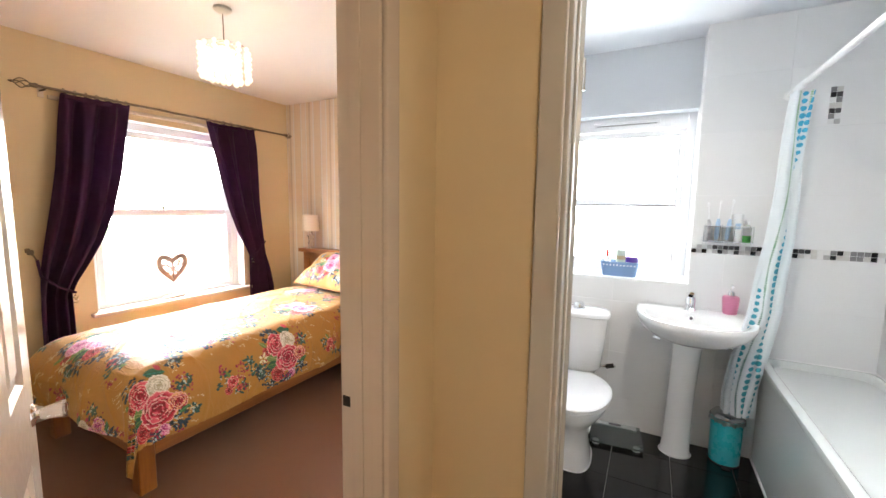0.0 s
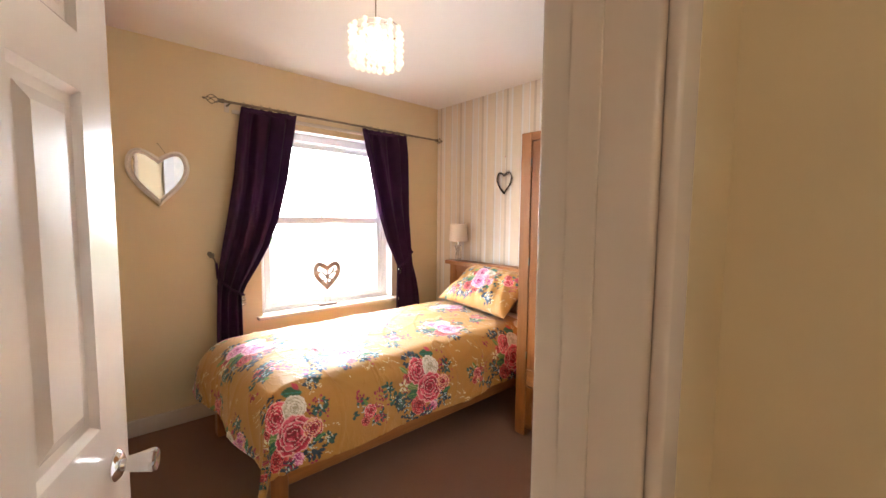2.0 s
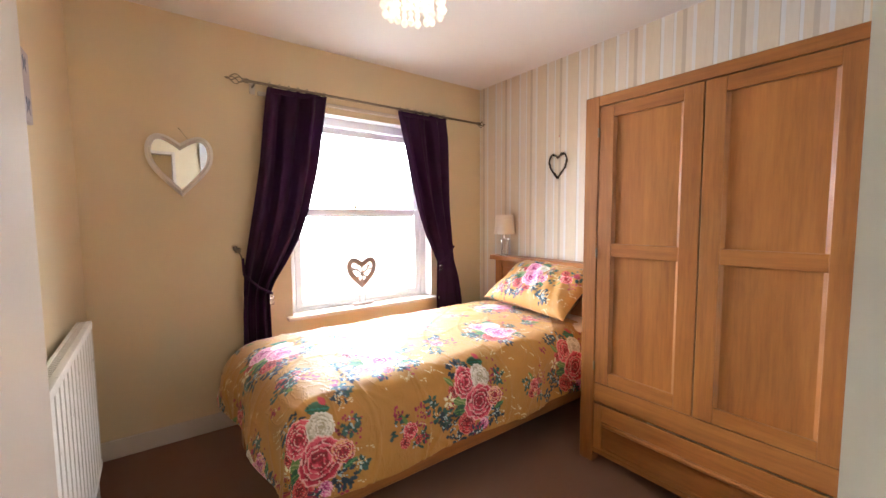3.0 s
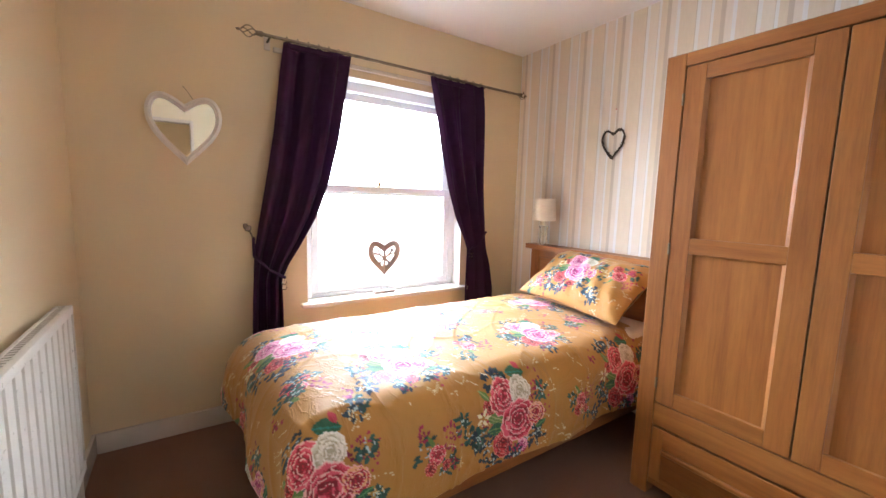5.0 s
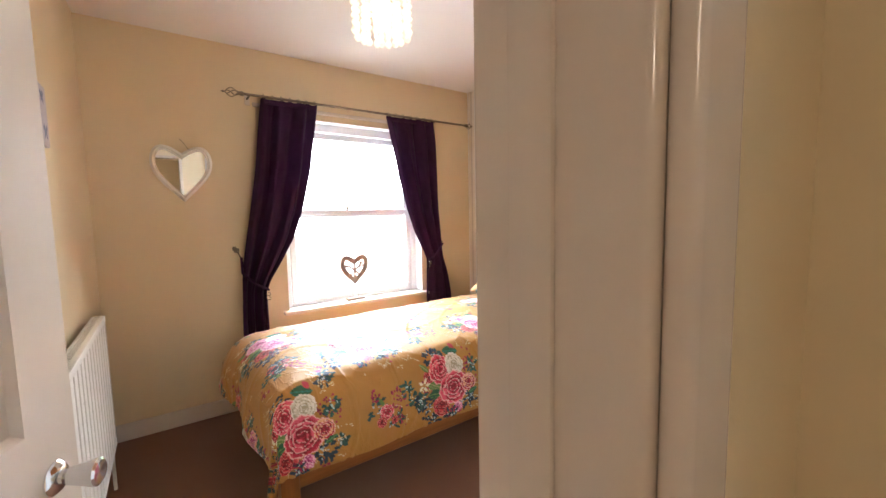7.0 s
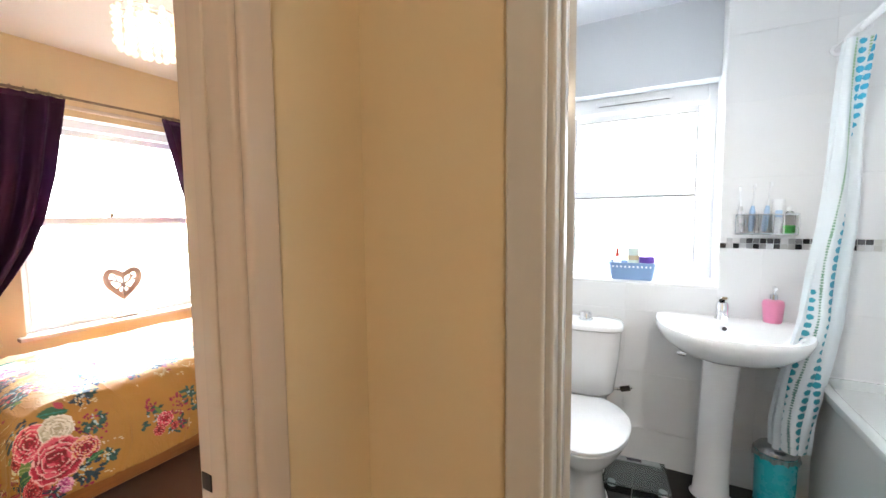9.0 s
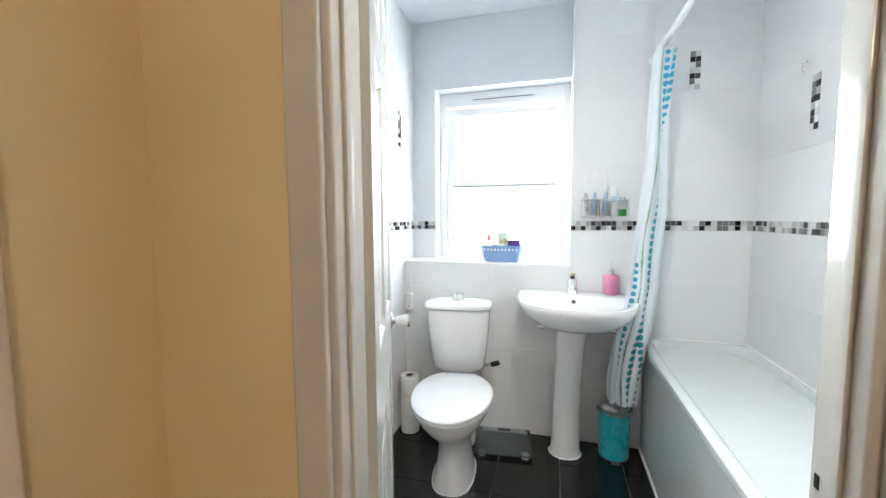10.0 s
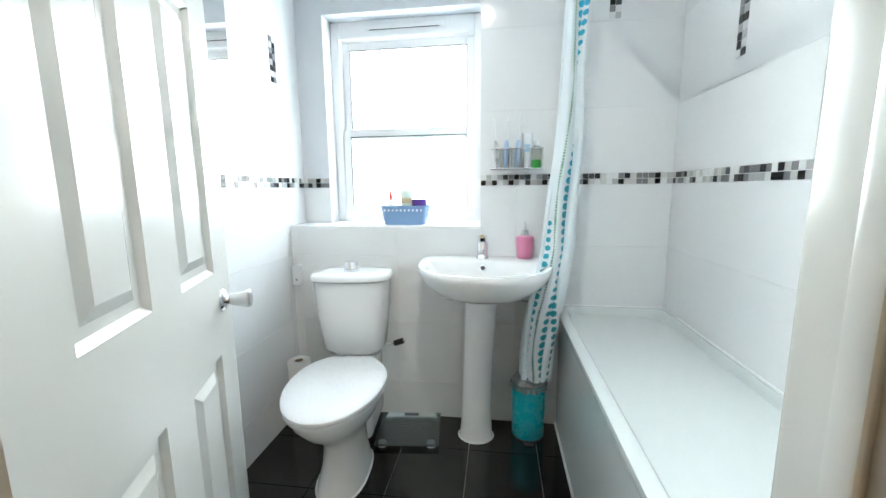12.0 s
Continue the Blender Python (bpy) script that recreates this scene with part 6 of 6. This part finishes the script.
nh = thing("neighbouring_house", pose(2.9, 11.0, -2.8), "red brick neighbouring house with a tiled roof across the gap", "house")
part("wall", boxes((-2.6, 5, 0, 6, 0, 5.6)), M_BRICKW.m, nh)
part("roof", plate([(-2.9, 5.6), (5.3, 5.6), (5.3, 5.75), (1.2, 8.2), (-2.9, 5.75)], "y", -0.3, 6.3), varied("dark_roof_tiles", (0.16, 0.11, 0.10), 0.8, 0.2, 4, 30, 0.5), nh)
wf = part("window", boxes((0.6, 1.8, -0.02, 0.05, 3.4, 4.6)), M_UPVC, nh)
part("window_pane", boxes((0.67, 1.17, -0.025, -0.015, 3.47, 4.53), (1.23, 1.73, -0.025, -0.015, 3.47, 4.53)), varied("dark_window_glass", (0.05, 0.06, 0.07), 0.05), wf)
M_HEDGE = varied("hedge_leaves", (0.09, 0.16, 0.05), 0.8, 0.5, 3, 40, 0.5)


def leafy(name, m, rx, ry, rz, n, label, cat, seed, trunk=0.0):
    """A bush or tree: many small folded leaves spread through an uneven body."""
    rnd_ = np.random.RandomState(seed)
    t = thing(name, m, label, cat)
    lobes = [(rnd_.uniform(-0.6, 0.6) * rx, rnd_.uniform(-0.6, 0.6) * ry, rnd_.uniform(0.35, 0.8) * rz, rnd_.uniform(0.35, 0.6)) for _ in range(9)]
    v, fcs = [], []
    for i in range(n):
        lx, ly, lz, lr = lobes[rnd_.randint(9)]
        d = rnd_.normal(size=3)
        d /= np.linalg.norm(d)
        d *= lr * rnd_.uniform(0.6, 1.0)
        c = np.array((lx + d[0] * rx, ly + d[1] * ry, trunk + lz + d[2] * rz * 0.6))
        a_, b_ = rnd_.normal(size=3), rnd_.normal(size=3)
        a_ /= np.linalg.norm(a_)
        b_ = np.cross(a_, b_)
        b_ /= np.linalg.norm(b_)
        s_ = rnd_.uniform(0.06, 0.12)
        k = len(v)
        v += [tuple(c - a_ * s_), tuple(c + b_ * s_ * 0.5), tuple(c + a_ * s_), tuple(c - b_ * s_ * 0.5)]
        fcs.append((k, k + 1, k + 2, k + 3))
    mm = bpy.data.meshes.new("crown")
    mm.from_pydata(v, [], fcs)
    mm.materials.append(M_HEDGE)
    o = new("crown", mm)
    o.parent = t
    part("trunk", tube([(0, 0, 0), (0.03, 0.02, trunk * 0.6 + 0.3), (-0.02, 0, trunk + rz * 0.5)], [0.12, 0.09, 0.04], 8), varied("bark", (0.15, 0.11, 0.08), 0.9), t)


leafy("garden_bush", pose(-13.0, 1.6, -2.8), 1.8, 2.0, 2.2, 5000, "green leafy bush in the garden", "bush", 1)
# added pale sheet over the grass; its colour stands in for outdoor glare
struct("garden_path", boxes((-60, -4.2, -20, 30, -2.8, -2.79), (-8, 8, 3.6, 40, -2.8, -2.79)), varied("pale_ground_glare", (0.45, 0.44, 0.40), 0.85, 0.1, 2, 30, 0.4), "pale sheet over the lawn, coloured like ground in strong glare")

# ---- tiles, last of the large pieces ----
_t = Mat("white_wall_tile", (0.78, 0.79, 0.80), 0.10)
_t.set("Base Color", _t.mix(_t.node("ObjectInfo").outputs["Random"], (0.76, 0.775, 0.79), (0.80, 0.81, 0.82)))
_t.bump(_t.noise(4, 2), 0.04, 0.002)
M_TILE = _t.m
_k = Mat("black_floor_tile", (0.02, 0.02, 0.022), 0.22)
_kr = _k.node("ObjectInfo").outputs["Random"]
_kn = _k.noise(9, 5)
_k.set("Base Color", _k.mix(_kr, _k.ramp(_kn, (0.3, (0.005, 0.005, 0.006)), (0.7, (0.009, 0.009, 0.010))), (0.007, 0.007, 0.008)))
_k.set("Roughness", _k.math("MULTIPLY_ADD", _kn, 0.03, 0.13))
_k.bump(_k.noise(60, 4), 0.03, 0.0004)
M_FTILE = _k.m
shared = {}


def tile(parent, axis, at, a0, a1, z0, z1, mat, thick=0.006, gap=0.0009, name="tile"):
    """One tile on a plane across axis ('x', 'y' or 'z') at 'at'; thick is signed, towards the room."""
    w, h = round(a1 - a0 - 2 * gap, 4), round(z1 - z0 - 2 * gap, 4)
    if w < 0.004 or h < 0.004:
        return
    key = (axis, w, h, thick, mat.name)
    if key not in shared:
        t0, t1 = sorted((0.0, thick))
        c = 0.0007 if max(w, h) > 0.05 else 0.0006
        bm = bmesh.new()
        face = thick
        lo = [(0, 0), (w, 0), (w, h), (0, h)]
        hi = [(c, c), (w - c, c), (w - c, h - c), (c, h - c)]
        at3 = {"x": lambda u, v_, d: (d, u, v_), "y": lambda u, v_, d: (u, d, v_), "z": lambda u, v_, d: (u, v_, d)}[axis]
        r0 = [bm.verts.new(at3(u, v_, 0)) for u, v_ in lo]
        r1 = [bm.verts.new(at3(u, v_, face * 0.8)) for u, v_ in lo]
        r2 = [bm.verts.new(at3(u, v_, face)) for u, v_ in hi]
        for a_, b_ in ((r0, r1), (r1, r2)):
            for i_ in range(4):
                bm.faces.new((a_[i_], a_[(i_ + 1) % 4], b_[(i_ + 1) % 4], b_[i_]))
        bm.faces.new(r2)
        bmesh.ops.recalc_face_normals(bm, faces=bm.faces)
        me_ = bpy.data.meshes.new(name)
        bm.to_mesh(me_)
        bm.free()
        # the open shell must look into the room
        if me_.polygons[8].normal.dot(Vector(at3(0, 0, thick))) < 0:
            me_.flip_normals()
        me_.materials.append(mat)
        shared[key] = me_
    o = new(name, shared[key])
    o.parent = parent
    o.location = {"x": (at, a0 + gap, z0 + gap), "y": (a0 + gap, at, z0 + gap), "z": (a0 + gap, z0 + gap, at)}[axis]


def tiled(parent, axis, at, cols, rows_, mat, thick, **k):
    for a0, a1 in zip(cols, cols[1:]):
        for z0, z1 in zip(rows_, rows_[1:]):
            tile(parent, axis, at, a0, a1, z0, z1, mat, thick, **k)


S = bpy.data.objects
boxing, wleft, wright, wwin = S["bathroom_wall_boxing"], S["bathroom_wall_left"], S["bathroom_wall_right"], S["bathroom_wall_window"]
low_rows = [0.0, 0.19, 0.497, 0.825]
tiled(boxing, "y", TY1, [TX0 + 0.006, -0.66, -0.16, VX1], low_rows + [LEDGE - 0.006], M_TILE, -0.006)
tiled(boxing, "y", TY1, [VX1, 0.40, 0.61], low_rows + [1.157], M_TILE, -0.006)
tiled(boxing, "y", TY1, [0.61, TX1 - 0.006], [0.59, 0.883, 1.157], M_TILE, -0.006)
tiled(boxing, "y", TY1, [VX1, 0.61, TX1 - 0.006], [1.206, 1.482, 1.822, 2.12, H], M_TILE, -0.006)
left_rows = low_rows + [1.157]
tiled(wleft, "x", TX0, [TY0, 1.32, 1.82, 2.32, 2.82, TYR], left_rows, M_TILE, 0.006)
tiled(wleft, "x", TX0, [TY0, 1.32, 1.82, 2.32, 2.82, TYR], [1.206, 1.482, 1.822, 2.12, H], M_TILE, 0.006)
tiled(wright, "x", TX1, [TY0, 1.99, TY1], [0.59, 0.883, 1.157], M_TILE, -0.006)
tiled(wright, "x", TX1, [TY0, 1.99, TY1], [1.206, 1.482, 1.822, 2.12, H], M_TILE, -0.006)
tiled(wwin, "y", TYR, [TX0 + 0.006, VX0 - 0.004], [LEDGE + 0.008, 1.157], M_TILE, -0.006)
tiled(S["bathroom_floor_bed"], "z", -0.002, [TX0, -0.394, -0.096, 0.202, 0.50, 0.62], [TY0 - 0.03, 1.415, 1.715, 2.015, 2.315, 2.615, TY1], M_FTILE, 0.008, gap=0.0014, name="floor_tile")

MOS = [varied("mosaic_" + n_, c_, 0.08, 0.08, 30, 60, 0.1) for n_, c_ in (("black", (0.012, 0.012, 0.014)), ("charcoal", (0.06, 0.06, 0.065)), ("grey", (0.22, 0.22, 0.23)), ("silver", (0.45, 0.45, 0.46)), ("white", (0.74, 0.75, 0.75)), ("pale", (0.60, 0.60, 0.58)))]
mr = random.Random(21)


def mosaic(parent, axis, at, a0, a1, z0, z1, thick):
    nx, nz = max(1, round((a1 - a0) / 0.0245)), max(1, round((z1 - z0) / 0.0245))
    pa, pz = (a1 - a0) / nx, (z1 - z0) / nz
    for i_ in range(nx):
        for j_ in range(nz):
            tile(parent, axis, at, a0 + pa * i_, a0 + pa * (i_ + 1), z0 + pz * j_, z0 + pz * (j_ + 1), mr.choices(MOS, (5, 2, 4, 4, 4, 4))[0], thick, name="mosaic_tile")


mosaic(boxing, "y", TY1, VX1, TX1 - 0.006, 1.157, 1.206, -0.007)
mosaic(wwin, "y", TYR, TX0 + 0.006, VX0 - 0.004, 1.157, 1.206, -0.007)
mosaic(wleft, "x", TX0, 1.9, TYR - 0.006, 1.157, 1.206, 0.007)
mosaic(wright, "x", TX1, 1.85, TY1 - 0.006, 1.157, 1.206, -0.007)
mosaic(boxing, "y", TY1 - 0.0055, 0.765, 0.812, 1.83, 2.01, -0.003)
mosaic(wleft, "x", TX0 + 0.0055, 2.775, 2.823, 1.63, 1.83, 0.003)
mosaic(wright, "x", TX1 - 0.0055, 2.42, 2.469, 1.54, 1.74, -0.003)
